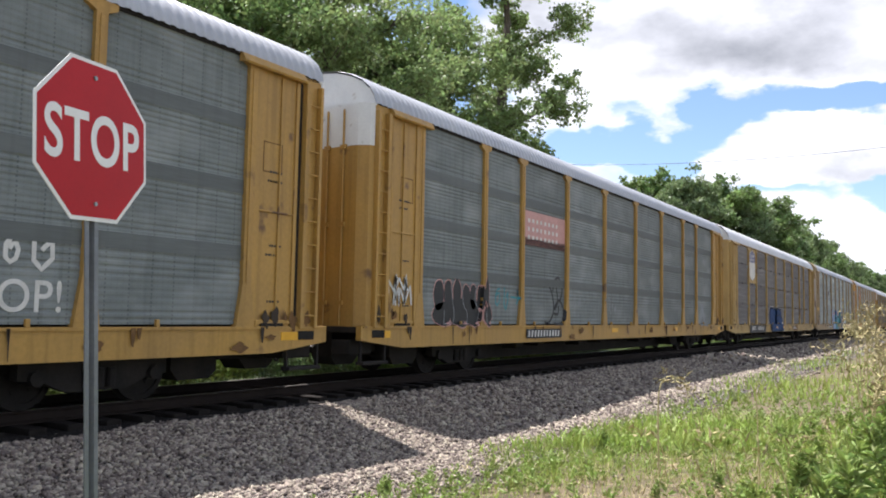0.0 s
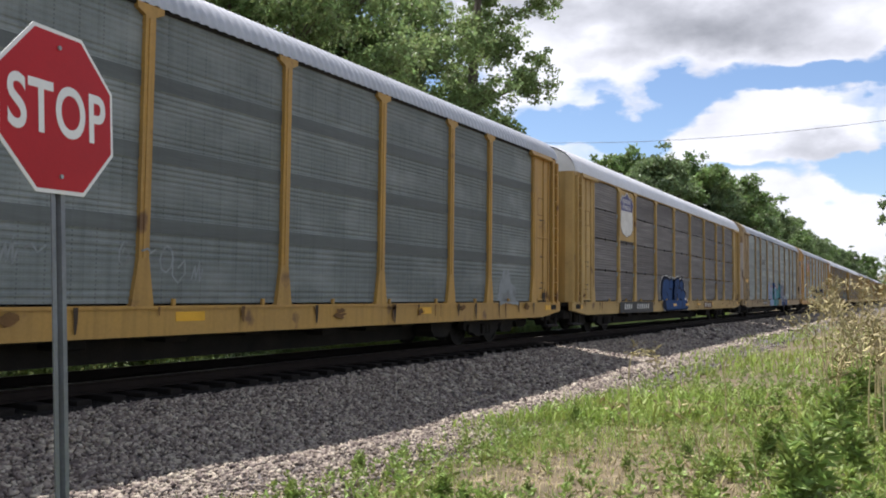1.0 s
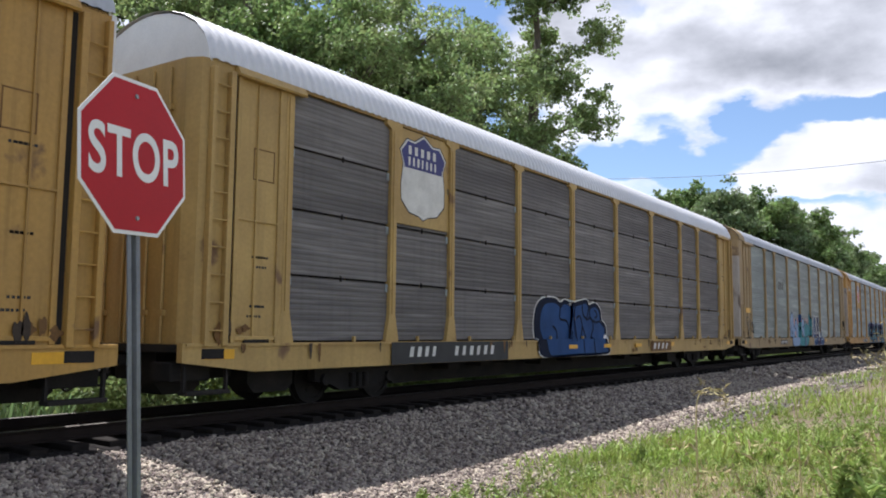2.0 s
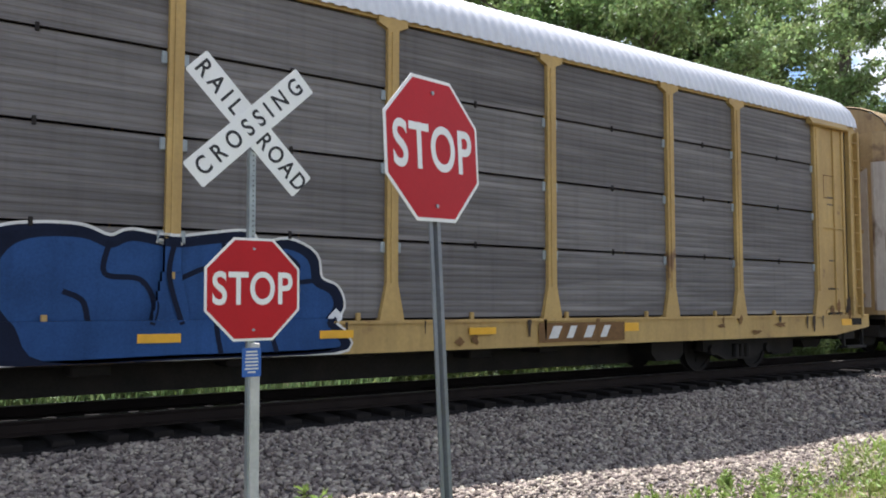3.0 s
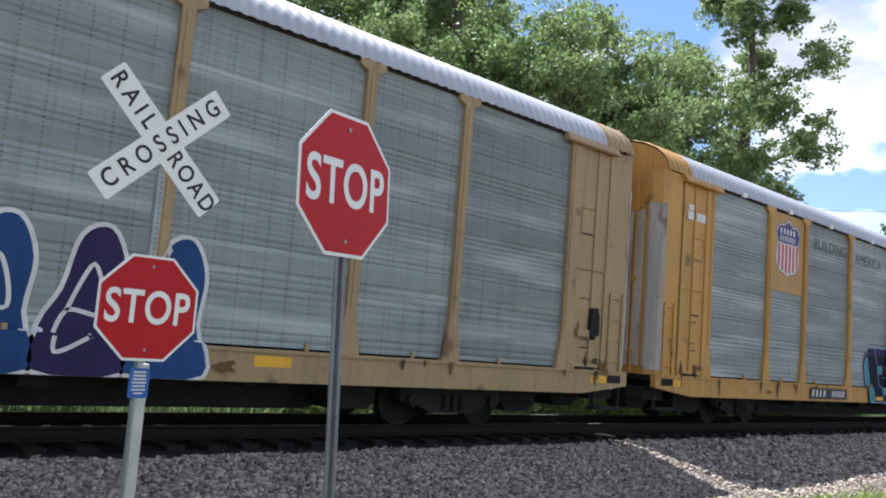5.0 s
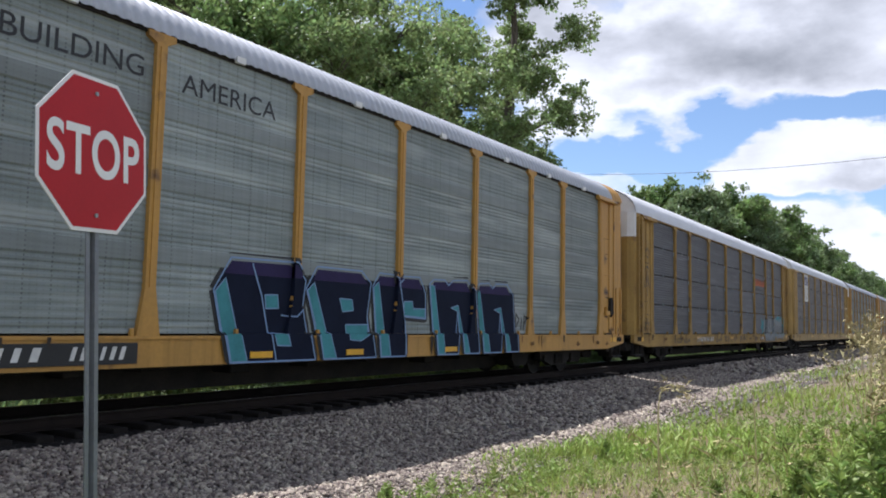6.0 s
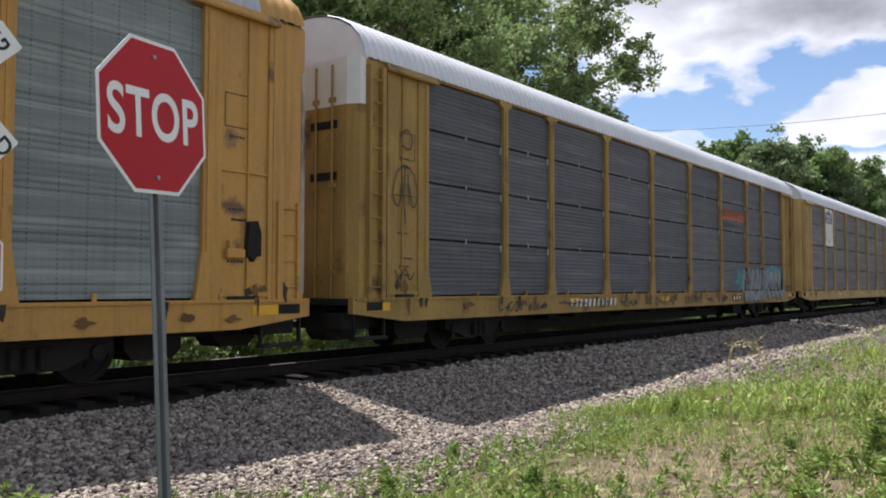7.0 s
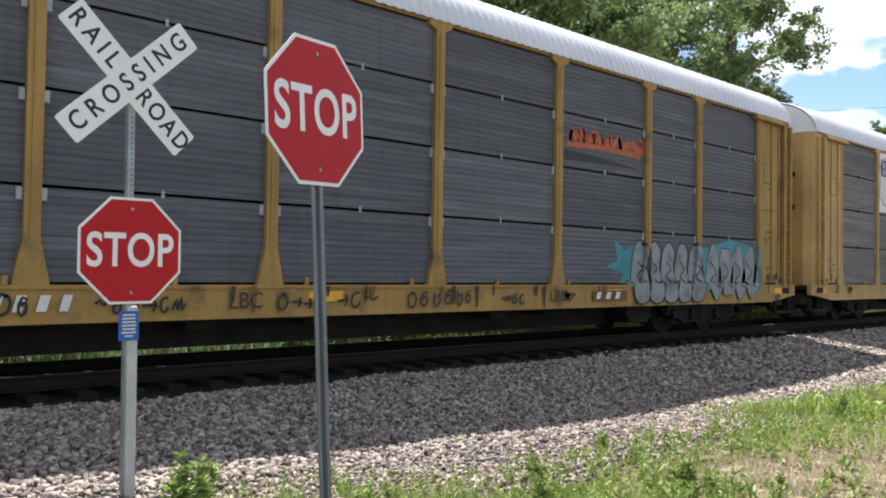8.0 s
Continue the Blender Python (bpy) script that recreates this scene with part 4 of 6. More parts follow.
def build_grass():
    for name, mat, seed, count, near, reach, hs, w, lean, dry in (
            ("grass", GRASS, 21, 150000, 2.4, 14, (0.05, 0.20), 0.0045, (0.2, 0.9), False), ("grass", GRASS, 22, 70000, 12, 60, (0.10, 0.32), 0.016, (0.2, 0.9), False),
            ("dry_grass", STRAW, 23, 90000, 2.4, 18, (0.04, 0.22), 0.0035, (0.6, 1.6), True)):
        rng = np.random.RandomState(seed)
        x, y = scatter(count, near, reach, rng)
        lush = patches(x, y, 0.55, 4)
        edge = grass_edge(x)
        band = np.exp(-((edge - 1.1 - y) / 0.55) ** 2)
        if dry:
            keep = (y < edge + 0.2) & (rng.rand(count) < np.clip(1.15 - 1.3 * lush, 0.06, 1)) & (rng.rand(count) > band * 0.75)
        else:
            keep = (rng.rand(count) < np.clip((edge + 0.35 - y) / 0.9, 0, 1)) & (rng.rand(count) < np.clip(1.6 * lush - 0.25 + 0.9 * band, 0.10, 1))
        x, y, lush, band = x[keep], y[keep], lush[keep], band[keep]
        n = len(x)
        h = rng.uniform(*hs, n) * (0.55 + 0.7 * lush + 0.35 * band)
        p = np.stack([x, y, np.where(y > 4.65, np.maximum(bed_height(x, y) + 0.01, soil_height(x, y)), soil_height(x, y)) - 0.01], -1)
        v, f = blades(p, h, w * rng.uniform(0.7, 1.5, n), rng.uniform(*lean, n), rng)
        tagged(new(name, mesh_from(name, v, f, mat)), "flattened dry straw-coloured grass" if dry else "bright green uneven roadside grass", "grass", kind="stuff")
    # the far side of the track
    rng = np.random.RandomState(29)
    n = 30000
    x, y = rng.uniform(-8, 70, n), 14.2 + 11 * rng.rand(n) ** 1.4
    p = np.stack([x, y, np.maximum(soil_height(x, y), np.where(y < 17, bed_height(x, y), -1))], -1)
    v, f = blades(p, rng.uniform(0.3, 0.9, n) * np.where(x < 7 + 2 * np.sin(y), 1.0, 0.30), rng.uniform(0.012, 0.03, n), rng.uniform(0.2, 0.9, n), rng)
    tagged(new("tall_grass", mesh_from("tall_grass", v, f, LEAF_DARK)), "tall green grass behind the railway", "grass", kind="stuff")


build_grass()


def leaf_mesh(name, centres, sizes, mat, rng, droop=0.3, aspect=0.5, outward=None):
    """Many single leaves, each a folded diamond of two faces, joined into one mesh."""
    n = len(centres)
    d = rng.normal(size=(n, 3))
    if outward is not None:
        d = d * 0.7 + outward
    d[:, 2] -= droop
    d /= np.linalg.norm(d, axis=1, keepdims=True)
    s = np.cross(d, rng.normal(size=(n, 3)))
    s /= np.linalg.norm(s, axis=1, keepdims=True) + 1e-9
    up = np.cross(d, s) * 0.18
    L = sizes[:, None]
    v = np.stack([centres, centres + (d * 0.5 + s * aspect * 0.5 + up) * L, centres + d * L, centres + (d * 0.5 - s * aspect * 0.5 + up) * L], 1).reshape(-1, 3)
    b = 4 * np.arange(n)[:, None]
    return mesh_from(name, v, np.concatenate([b + [0, 1, 2], b + [0, 2, 3]], 0), mat)


def build_weed(seed, height, mat, leafy):
    """A leafy weed: an upright stem with narrow leaves all the way up."""
    rng = np.random.RandomState(seed)
    w = thing("leafy_weed", "leafy green roadside weed with narrow leaves", "weed", pose(0, 0, -50), "weeds in the grass")
    bm = bmesh.new()
    stems = []
    for k in range(rng.randint(2, 5)):
        a, lean = rng.uniform(0, 6.28), rng.uniform(0.02, 0.22)
        h = height * rng.uniform(0.6, 1.0)
        pts = [(0.05 * k * math.cos(a) + math.cos(a) * lean * h * t * t, 0.05 * k * math.sin(a) + math.sin(a) * lean * h * t * t, h * t) for t in (0, 0.35, 0.7, 1)]
        tube(bm, pts, [0.006, 0.005, 0.004, 0.002], 5)
        stems.append((pts, h))
    part("stem", bm, WEED, w)
    c, sz, out = [], [], []
    for pts, h in stems:
        for k in range(int(leafy * h / height)):
            t = rng.uniform(0.12, 1.0)
            i = min(2, int(t * 3))
            f = t * 3 - i
            q = np.array(pts[i]) * (1 - f) + np.array(pts[i + 1]) * f
            a = rng.uniform(0, 6.28)
            c.append(q)
            out.append((math.cos(a) * 1.4, math.sin(a) * 1.4, 0.9 * t))
            sz.append((0.16 - 0.09 * t) * rng.uniform(0.7, 1.3) * (height / 0.45) ** 0.4)
    tagged(part("leaves", leaf_mesh("leaves", np.array(c), np.array(sz), mat, rng, 0.1, 0.26, np.array(out)), mat, w), kind="stuff")
    return w


def build_weeds():
    kinds = [build_weed(40 + k, h, m, n) for k, (h, m, n) in enumerate(((0.28, WEED, 60), (0.42, WEED, 80), (0.55, WEED, 84), (0.34, GRASS, 66), (0.22, GRASS, 50)))]
    rng = np.random.RandomState(47)
    spots = [(2.55, 5.35, 2, 0.95), (2.2, 5.2, 4, 1.0), (2.75, 5.45, 1, 1.0), (2.0, 5.0, 0, 0.9), (1.7, 5.1, 4, 1.1), (7.0, 0.95, 1, 1.3), (6.6, 0.75, 2, 1.2), (7.4, 0.8, 2, 1.25), (5.7, 0.55, 1, 1.2), (9.8, 0.75, 2, 1.2), (10.6, 0.35, 1, 1.3), (11.4, 0.95, 2, 1.2), (12.3, 0.6, 3, 1.6), (13.2, 1.1, 2, 1.4), (14.5, 0.8, 1, 1.7), (9.1, 0.3, 3, 1.3), (8.3, 0.55, 1, 1.3), (12.8, 0.1, 2, 1.5)]
    while len(spots) < 300:
        a, r = rng.uniform(0.2, 1.72), 2.6 + 13 * rng.rand() ** 1.3
        x, y = r * math.sin(a), r * math.cos(a)
        edge = float(grass_edge(np.array(x)))
        if y > edge - 0.1 or rng.rand() > 0.25 + 1.0 * float(patches(np.array([x]), np.array([y]), 0.8, 9)[0]) + (0.6 if y < 1.8 else 0):
            continue
        spots.append((x, y, rng.randint(0, 5), rng.uniform(0.5, 1.0) * (0.95 if y < 2.0 else 0.7)))
    used = set()
    for x, y, k, s in spots:
        m = pose(x, y, float(soil_height(np.array(x), np.array(y))), rng.uniform(-6, 6), rng.uniform(-6, 6), rng.uniform(0, 360)) @ Matrix.Scale(s, 4)
        if k in used:
            copy_thing(kinds[k], m).scale = (s, s, s)
        else:
            used.add(k)
            kinds[k].matrix_basis = m


build_weeds()


def build_sprigs():
    """Countless low leafy sprigs between the grass, as one body."""
    rng = np.random.RandomState(77)
    x, y = scatter(15000, 2.4, 22, rng, (0.1, 1.72))
    keep = (rng.rand(len(x)) < np.clip((grass_edge(x) + 0.2 - y) / 0.8, 0, 1)) & (rng.rand(len(x)) < 0.15 + 0.85 * patches(x, y, 1.1, 14))
    x, y = x[keep], y[keep]
    n, per = len(x), 14
    h = rng.uniform(0.06, 0.24, n)
    t = rng.rand(n, per)
    base = np.stack([x, y, np.maximum(soil_height(x, y), np.where(y > 4.65, bed_height(x, y), -1))], -1)
    c = base[:, None] + np.stack([rng.normal(size=(n, per)) * 0.012, rng.normal(size=(n, per)) * 0.012, h[:, None] * t], -1)
    a = rng.uniform(0, 6.28, (n, per))
    out = np.stack([np.cos(a) * 1.3, np.sin(a) * 1.3, 0.4 + t], -1)
    size = (0.09 - 0.045 * t) * rng.uniform(0.7, 1.3, (n, per)) * (0.7 + 2 * h[:, None])
    tagged(new("low_weeds", leaf_mesh("low_weeds", c.reshape(-1, 3), size.ravel(), WEED, rng, 0.0, 0.34, out.reshape(-1, 3))), "low leafy green weeds between the grass", "weeds", kind="stuff")


build_sprigs()


def build_stalk(points, radius, label, tuft=0, seed=0, name="dry_stalk"):
    """A dry stalk along points, with thin seed branches near its top."""
    rng = np.random.RandomState(seed)
    base = Vector(points[0])
    w = thing(name, label, "dry weed", Matrix.Translation(base), "dry stalks")
    bm = bmesh.new()
    pts = [Vector(p) - base for p in points]
    smooth = []
    for i in range(len(pts) - 1):
        p0, p1, p2, p3 = pts[max(i - 1, 0)], pts[i], pts[i + 1], pts[min(i + 2, len(pts) - 1)]
        for k in range(5):
            t = k / 5
            smooth.append(0.5 * ((2 * p1) + (p2 - p0) * t + (2 * p0 - 5 * p1 + 4 * p2 - p3) * t * t + (3 * p1 - p0 - 3 * p2 + p3) * t ** 3))
    smooth.append(pts[-1])
    n = len(smooth)
    tube(bm, smooth, [radius * (1 - 0.65 * i / n) for i in range(n)], 5)
    part("stem", bm, STRAW, w)
    if tuft:
        c, out = [], []
        for k in range(tuft):
            q = smooth[int(n * (0.45 + 0.55 * rng.rand())) if n * 0.45 + 1 < n else -1] if rng.rand() < 2 else smooth[-1]
            c.append(np.array(q) + rng.normal(size=3) * 0.06)
            out.append(rng.normal(size=3) + (0, 0, 0.5))
        tagged(part("seed_head", leaf_mesh("seed_head", np.array(c), rng.uniform(0.04, 0.13, tuft), STRAW, rng, 0.0, 0.2, np.array(out)), STRAW, w), kind="stuff")


def build_dry_weeds():
    g = lambda x, y: float(soil_height(np.array(x), np.array(y)))
    build_stalk([(9.6, 3.05, g(9.6, 3.05)), (9.6, 3.06, 0.45), (9.62, 3.05, 0.85), (9.7, 2.98, 1.0), (9.85, 2.85, 0.95), (9.9, 2.8, 0.80)], 0.012, "bent dry weed stalk in the grass", 60, 1)
    build_stalk([(8.6, 1.75, g(8.6, 1.75)), (8.6, 1.76, 0.5), (8.62, 1.78, 1.05)], 0.010, "upright pale dry stalk in the grass", 0, 2)
    build_stalk([(5.2, 1.6, g(5.2, 1.6)), (5.22, 1.58, 0.12), (5.2, 1.52, 0.25)], 0.008, "short curved dry stalk in the grass", 0, 3)
    rng = np.random.RandomState(8)
    for k in range(46):
        x = rng.uniform(9.5, 22)
        y = rng.uniform(-0.6, 0.10) * 1.0 + 0.125 * x * rng.uniform(0.3, 1.0)
        h = rng.uniform(0.9, 1.75) * (0.8 + 0.022 * x)
        lean = rng.normal(size=2) * 0.16
        z = g(x, y)
        build_stalk([(x, y, z), (x + lean[0] * 0.3, y + lean[1] * 0.3, z + h * 0.5), (x + lean[0], y + lean[1], z + h * 0.85), (x + lean[0] * 2.2, y + lean[1] * 2.2, z + h)], 0.011, "tall dry weed stalk with feathery seed heads", 70, 100 + k)
    for k in range(14):
        x, y = rng.uniform(7, 12), rng.uniform(1.2, 3.4)
        h, a = rng.uniform(0.25, 0.7), rng.uniform(0, 6.28)
        z = g(x, y)
        build_stalk([(x, y, z), (x + 0.1 * math.cos(a), y + 0.1 * math.sin(a), z + h * 0.7), (x + 0.35 * math.cos(a), y + 0.35 * math.sin(a), z + h * 0.9)], 0.007, "leaning dry stalk in the grass", 12, 200 + k)


build_dry_weeds()


# ---- trees and bushes ----
def build_tree(seed, height, radius, mat, clumps, per, leaf, start=0.22, airy=0.0, label="tall leafy deciduous tree behind the railway", name="tree"):
    """A tapered trunk with forking limbs, and leaves in clumps round the ends of the limbs."""
    rng = np.random.RandomState(seed)
    t = thing(name, label, "tree", pose(0, 0, 0), "trees along the railway")
    bm = bmesh.new()
    trunk = [Vector((0, 0, -0.3))]
    for k in range(1, 9):
        trunk.append(Vector((rng.normal() * 0.10 * k / 4, rng.normal() * 0.10 * k / 4, height * 0.93 * k / 8)))
    r0 = 0.022 * height
    tube(bm, trunk, [r0 * (1 - 0.88 * k / 8) for k in range(9)], 8)
    ends = []
    limbs = int(15 + 8 * (1 - airy))
    for k in range(limbs):
        f = start + (0.97 - start) * (k + 0.5 * rng.rand()) / limbs
        i = min(7, int(f * 8))
        p = trunk[i].lerp(trunk[i + 1], f * 8 - i)
        p.z = min(p.z, height * 0.93)
        a = k * 2.4 + rng.uniform(-0.4, 0.4)
        full = math.sin(math.pi * min(1.0, (f - start) / (1 - start) * 0.78 + 0.22)) ** 0.75
        reach = radius * full * rng.uniform(0.65, 1.12)
        rise = reach * rng.uniform(0.25, 0.75)
        q = p + Vector((math.cos(a) * reach, math.sin(a) * reach, rise))
        m = p.lerp(q, 0.5) + Vector((0, 0, -0.08 * reach))
        tube(bm, [p, m, q], [r0 * 0.36 * (1 - 0.6 * f), r0 * 0.2, 0.012], 5)
        ends += [q, m.lerp(q, 0.5), m]
        for j in range(3):
            b = a + rng.uniform(-1.1, 1.1)
            s = m.lerp(q, rng.uniform(0.1, 0.8))
            e = s + Vector((math.cos(b), math.sin(b), rng.uniform(0.1, 0.8))) * reach * rng.uniform(0.25, 0.5)
            tube(bm, [s, e], [r0 * 0.12, 0.008], 4)
            ends += [e, s.lerp(e, 0.6)]
    ends.append(trunk[-1])
    part("trunk", bm, BARK, t, "grey-brown trunk with spreading limbs")
    ends = np.array([tuple(e) for e in ends])
    pick = ends[rng.randint(0, len(ends), clumps)] + rng.normal(size=(clumps, 3)) * radius * (0.10 + 0.05 * (1 - airy))
    size = rng.uniform(0.28, 0.75, clumps) * radius * (0.22 - 0.07 * airy)
    c = np.repeat(pick, per, 0)
    d = rng.normal(size=c.shape)
    d /= np.linalg.norm(d, axis=1, keepdims=True)
    c = c + d * (np.repeat(size, per)[:, None] * rng.rand(len(c), 1) ** 0.45) * (1.15, 1.15, 0.75)
    tagged(part("crown", leaf_mesh("crown", c, leaf * rng.uniform(0.6, 1.3, len(c)), mat, rng, 0.35, 0.62), mat, t, "crown of many small green leaves"), kind="stuff")
    return t


def plant(kind, spots, seed):
    rng = random.Random(seed)
    for k, (x, y, s) in enumerate(spots):
        m = pose(x, y, float(soil_height(np.array(float(x)), np.array(float(y)))) - 0.05, 0, 0, rng.uniform(0, 360))
        ob = copy_thing(kind, m) if k else kind
        ob.matrix_basis = m
        ob.scale = (s, s, s)


def polar(az, y):
    return y * math.tan(radians(az)), y


def build_trees():
    airy = build_tree(1, 21.5, 2.9, LEAF_LIGHT, 1150, 42, 0.17, 0.2, 0.45, "tall airy poplar with loose pale leaves behind the railway")
    light = build_tree(2, 17.0, 4.0, LEAF_LIGHT, 760, 58, 0.19, 0.16, 0.0, "broad light-green leafy tree behind the railway")
    mid = build_tree(3, 16.0, 3.9, LEAF, 760, 58, 0.19, 0.16, 0.1)
    dark = build_tree(4, 15.5, 3.6, LEAF_DARK, 700, 56, 0.19, 0.14, 0.2, "dark green leafy tree behind the railway")
    plant(airy, [(*polar(61.9, 20.5), 1.18), (*polar(41.5, 26), 1.0), (-8, 36, 0.9)], 1)
    plant(light, [(*polar(57.3, 20.5), 1.0), (*polar(50.3, 19.5), 0.93), (*polar(61.5, 19.0), 0.66), (*polar(33.0, 36.0), 1.35), (*polar(65.3, 18.3), 0.50)], 2)
    plant(mid, [(*polar(54.0, 22.5), 0.98), (*polar(44.0, 21.5), 0.90), (*polar(61.2, 24.5), 0.92), (*polar(22, 36), 1.25), (*polar(47.5, 27), 0.80), (2.5, 36, 1.2)], 3)
    plant(dark, [(*polar(39.5, 33.0), 1.45), (*polar(52.0, 25.0), 0.98), (*polar(57.5, 27.5), 1.0), (*polar(64.0, 24), 0.85), (*polar(28, 40), 1.3), (*polar(9, 38), 1.3), (-6, 40, 1.2)], 4)
    # the clump down the line, and the woods beyond
    f_mid = build_tree(5, 15.0, 4.2, FAR_LEAF, 420, 50, 0.36, 0.10, 0.0, "round green tree far down the railway line", "far_tree")
    f_dark = build_tree(6, 15.0, 4.4, LEAF, 420, 50, 0.36, 0.10, 0.0, "dark green tree far down the railway line", "far_tree")
    plant(f_mid, [(80, 22.5, 1.08), (90, 20, 1.10), (104, 19, 1.05), (120, 18.5, 1.0), (140, 18, 1.0), (165, 18, 0.95), (200, 18, 0.95), (245, 17, 1.0), (130, -6, 0.7), (200, -4, 0.9), (62, -3.2, 0.92)], 5)
    plant(f_dark, [(84, 26.5, 1.15), (88, 21.5, 1.12), (97, 19.5, 1.08), (112, 19, 1.0), (130, 18, 0.95), (152, 19, 0.95), (180, 19, 0.95), (220, 18, 0.95), (280, 14, 1.0), (165, -5, 0.8), (250, 0, 1.0), (330, 6, 1.2)], 6)


build_trees()


def build_bush(seed, mat, label):
    rng = np.random.RandomState(seed)
    b = thing("bush", label, "bush", pose(0, 0, 0), "bushes behind the track")
    bm = bmesh.new()
    ends = []
    for k in range(9):
        a, l = rng.uniform(0, 6.28), rng.uniform(0.5, 1.1)
        e = (math.cos(a) * l * 0.8, math.sin(a) * l * 0.8, l * 1.25)
        tube(bm, [(0, 0, -0.1), (e[0] * 0.4, e[1] * 0.4, e[2] * 0.6), e], [0.03, 0.018, 0.006], 5)
        ends += [e, (e[0] * 0.6, e[1] * 0.6, e[2] * 0.7), (e[0] * 0.9, e[1] * 0.9, e[2] * 0.45)]
    part("stem", bm, BARK, b)
    ends = np.array(ends)
    c = ends[rng.randint(0, len(ends), 2600)] + rng.normal(size=(2600, 3)) * (0.26, 0.26, 0.24)
    c[:, 2] = np.abs(c[:, 2])
    tagged(part("leaves", leaf_mesh("leaves", c, rng.uniform(0.06, 0.15, len(c)), mat, rng, 0.2, 0.5), mat, b), kind="stuff")
    return b


def build_bushes():
    kinds = [build_bush(61, LEAF_LIGHT, "light green bush behind the railway track"), build_bush(62, WEED, "green bush behind the railway track"), build_bush(63, LEAF_DARK, "dark green bush behind the railway track")]
    rng = random.Random(6)
    spots = {0: [], 1: [], 2: []}
    x = -9.0
    while x < 75:
        spots[rng.randint(0, 2)].append((x, rng.uniform(14.6, 17.4), rng.uniform(0.55, 1.3)))
        x += rng.uniform(0.5, 1.1) * (1 if x < 40 else 1.8)
    x = -10.0
    while x < 16:
        spots[rng.randint(0, 2)].append((x, rng.uniform(26, 33), rng.uniform(2.0, 3.2)))
        x += rng.uniform(0.9, 1.6)
    for k, kind in enumerate(kinds):
        plant(kind, spots[k], 60 + k)


build_bushes()


def build_cable():
    bm = bmesh.new()
    pts = [(57.5 - 0.11 * k * 2.5, 36 - k * 2.5, 11.85 + 2.4 * ((k - 12) / 11) ** 2) for k in range(23)]
    tube(bm, pts, 0.016, 5)
    tagged(new("power_cable", mesh_of("power_cable", bm, SIGN_BLACK)), "thin black overhead power cable crossing the railway", "cable")


build_cable()


# ---- marks and paint on the cars ----
BAYS = (-HALF, *POSTS, HALF)


def clipped(poly, x0, x1, z0, z1):
    """An outline cut to an upright rectangle."""
    for axis, bound, keep_less in ((0, x0, False), (0, x1, True), (1, z0, False), (1, z1, True)):
        out = []
        for i, p in enumerate(poly):
            q = poly[(i + 1) % len(poly)]
            pin, qin = (p[axis] <= bound) == keep_less or p[axis] == bound, (q[axis] <= bound) == keep_less or q[axis] == bound
            if pin:
                out.append(p)
            if pin != qin:
                f = (bound - p[axis]) / (q[axis] - p[axis])
                out.append((p[0] + f * (q[0] - p[0]), p[1] + f * (q[1] - p[1])))
        poly = out
        if len(poly) < 3:
            return []
    return poly


class Stroke:
    """A brush stroke along points of (x, z)."""

    def __init__(self, points, width):
        self.points, self.width = points, width


def face_at(x, z):
    """Depth of the car's outer face: sill, post, end plate or panel."""
    if z < SILL_TOP + 0.03:
        return -1.531
    if abs(x) > HALF + 0.1:
        return -1.501
    reach = 0.10 + 0.11 * max(0.0, min(1.0, (1.65 - z) / 0.55))
    if any(abs(x - p) < reach for p in (*POSTS, -HALF, HALF)):
        return -1.5205
    return -1.435


def curve(points, closed=False, steps=6):
    """A smooth line through points of (x, z)."""
    n, out = len(points), []
    for i in range(n if closed else n - 1):
        ends = [points[k % n] if closed else points[max(0, min(k, n - 1))] for k in (i - 1, i, i + 1, i + 2)]
        p0, p1, p2, p3 = (Vector(p) for p in ends)
        for k in range(steps):
            t = k / steps
            q = 0.5 * ((2 * p1) + (p2 - p0) * t + (2 * p0 - 5 * p1 + 4 * p2 - p3) * t * t + (3 * p1 - p0 - 3 * p2 + p3) * t ** 3)
            out.append((q.x, q.y))
    return out if closed else out + [points[-1]]


def ribbon(bm, line, d):
    """One unbroken band of paint that follows the car's faces."""
    pts = []
    for (x0, z0), (x1, z1) in zip(line.points, line.points[1:]):
        n = max(1, int(math.hypot(x1 - x0, z1 - z0) / 0.045))
        pts += [(x0 + (x1 - x0) * k / n, z0 + (z1 - z0) * k / n) for k in range(n)]
    pts.append(line.points[-1])
    prev = None
    for i, (x, z) in enumerate(pts):
        (ax, az), (bx, bz) = pts[max(i - 1, 0)], pts[min(i + 1, len(pts) - 1)]
        l = math.hypot(bx - ax, bz - az) or 1
        nx, nz = -(bz - az) / l * line.width / 2, (bx - ax) / l * line.width / 2
        pair = []
        for s in (-1, 1):
            px, pz = x + s * nx, min(max(z + s * nz, SILL_LOW + 0.004), 5.15)
            pair.append(bm.verts.new((px, face_at(px, pz) - d, pz)))
        if prev:
            bm.faces.new((prev[0], pair[0], pair[1], prev[1]))
        prev = pair


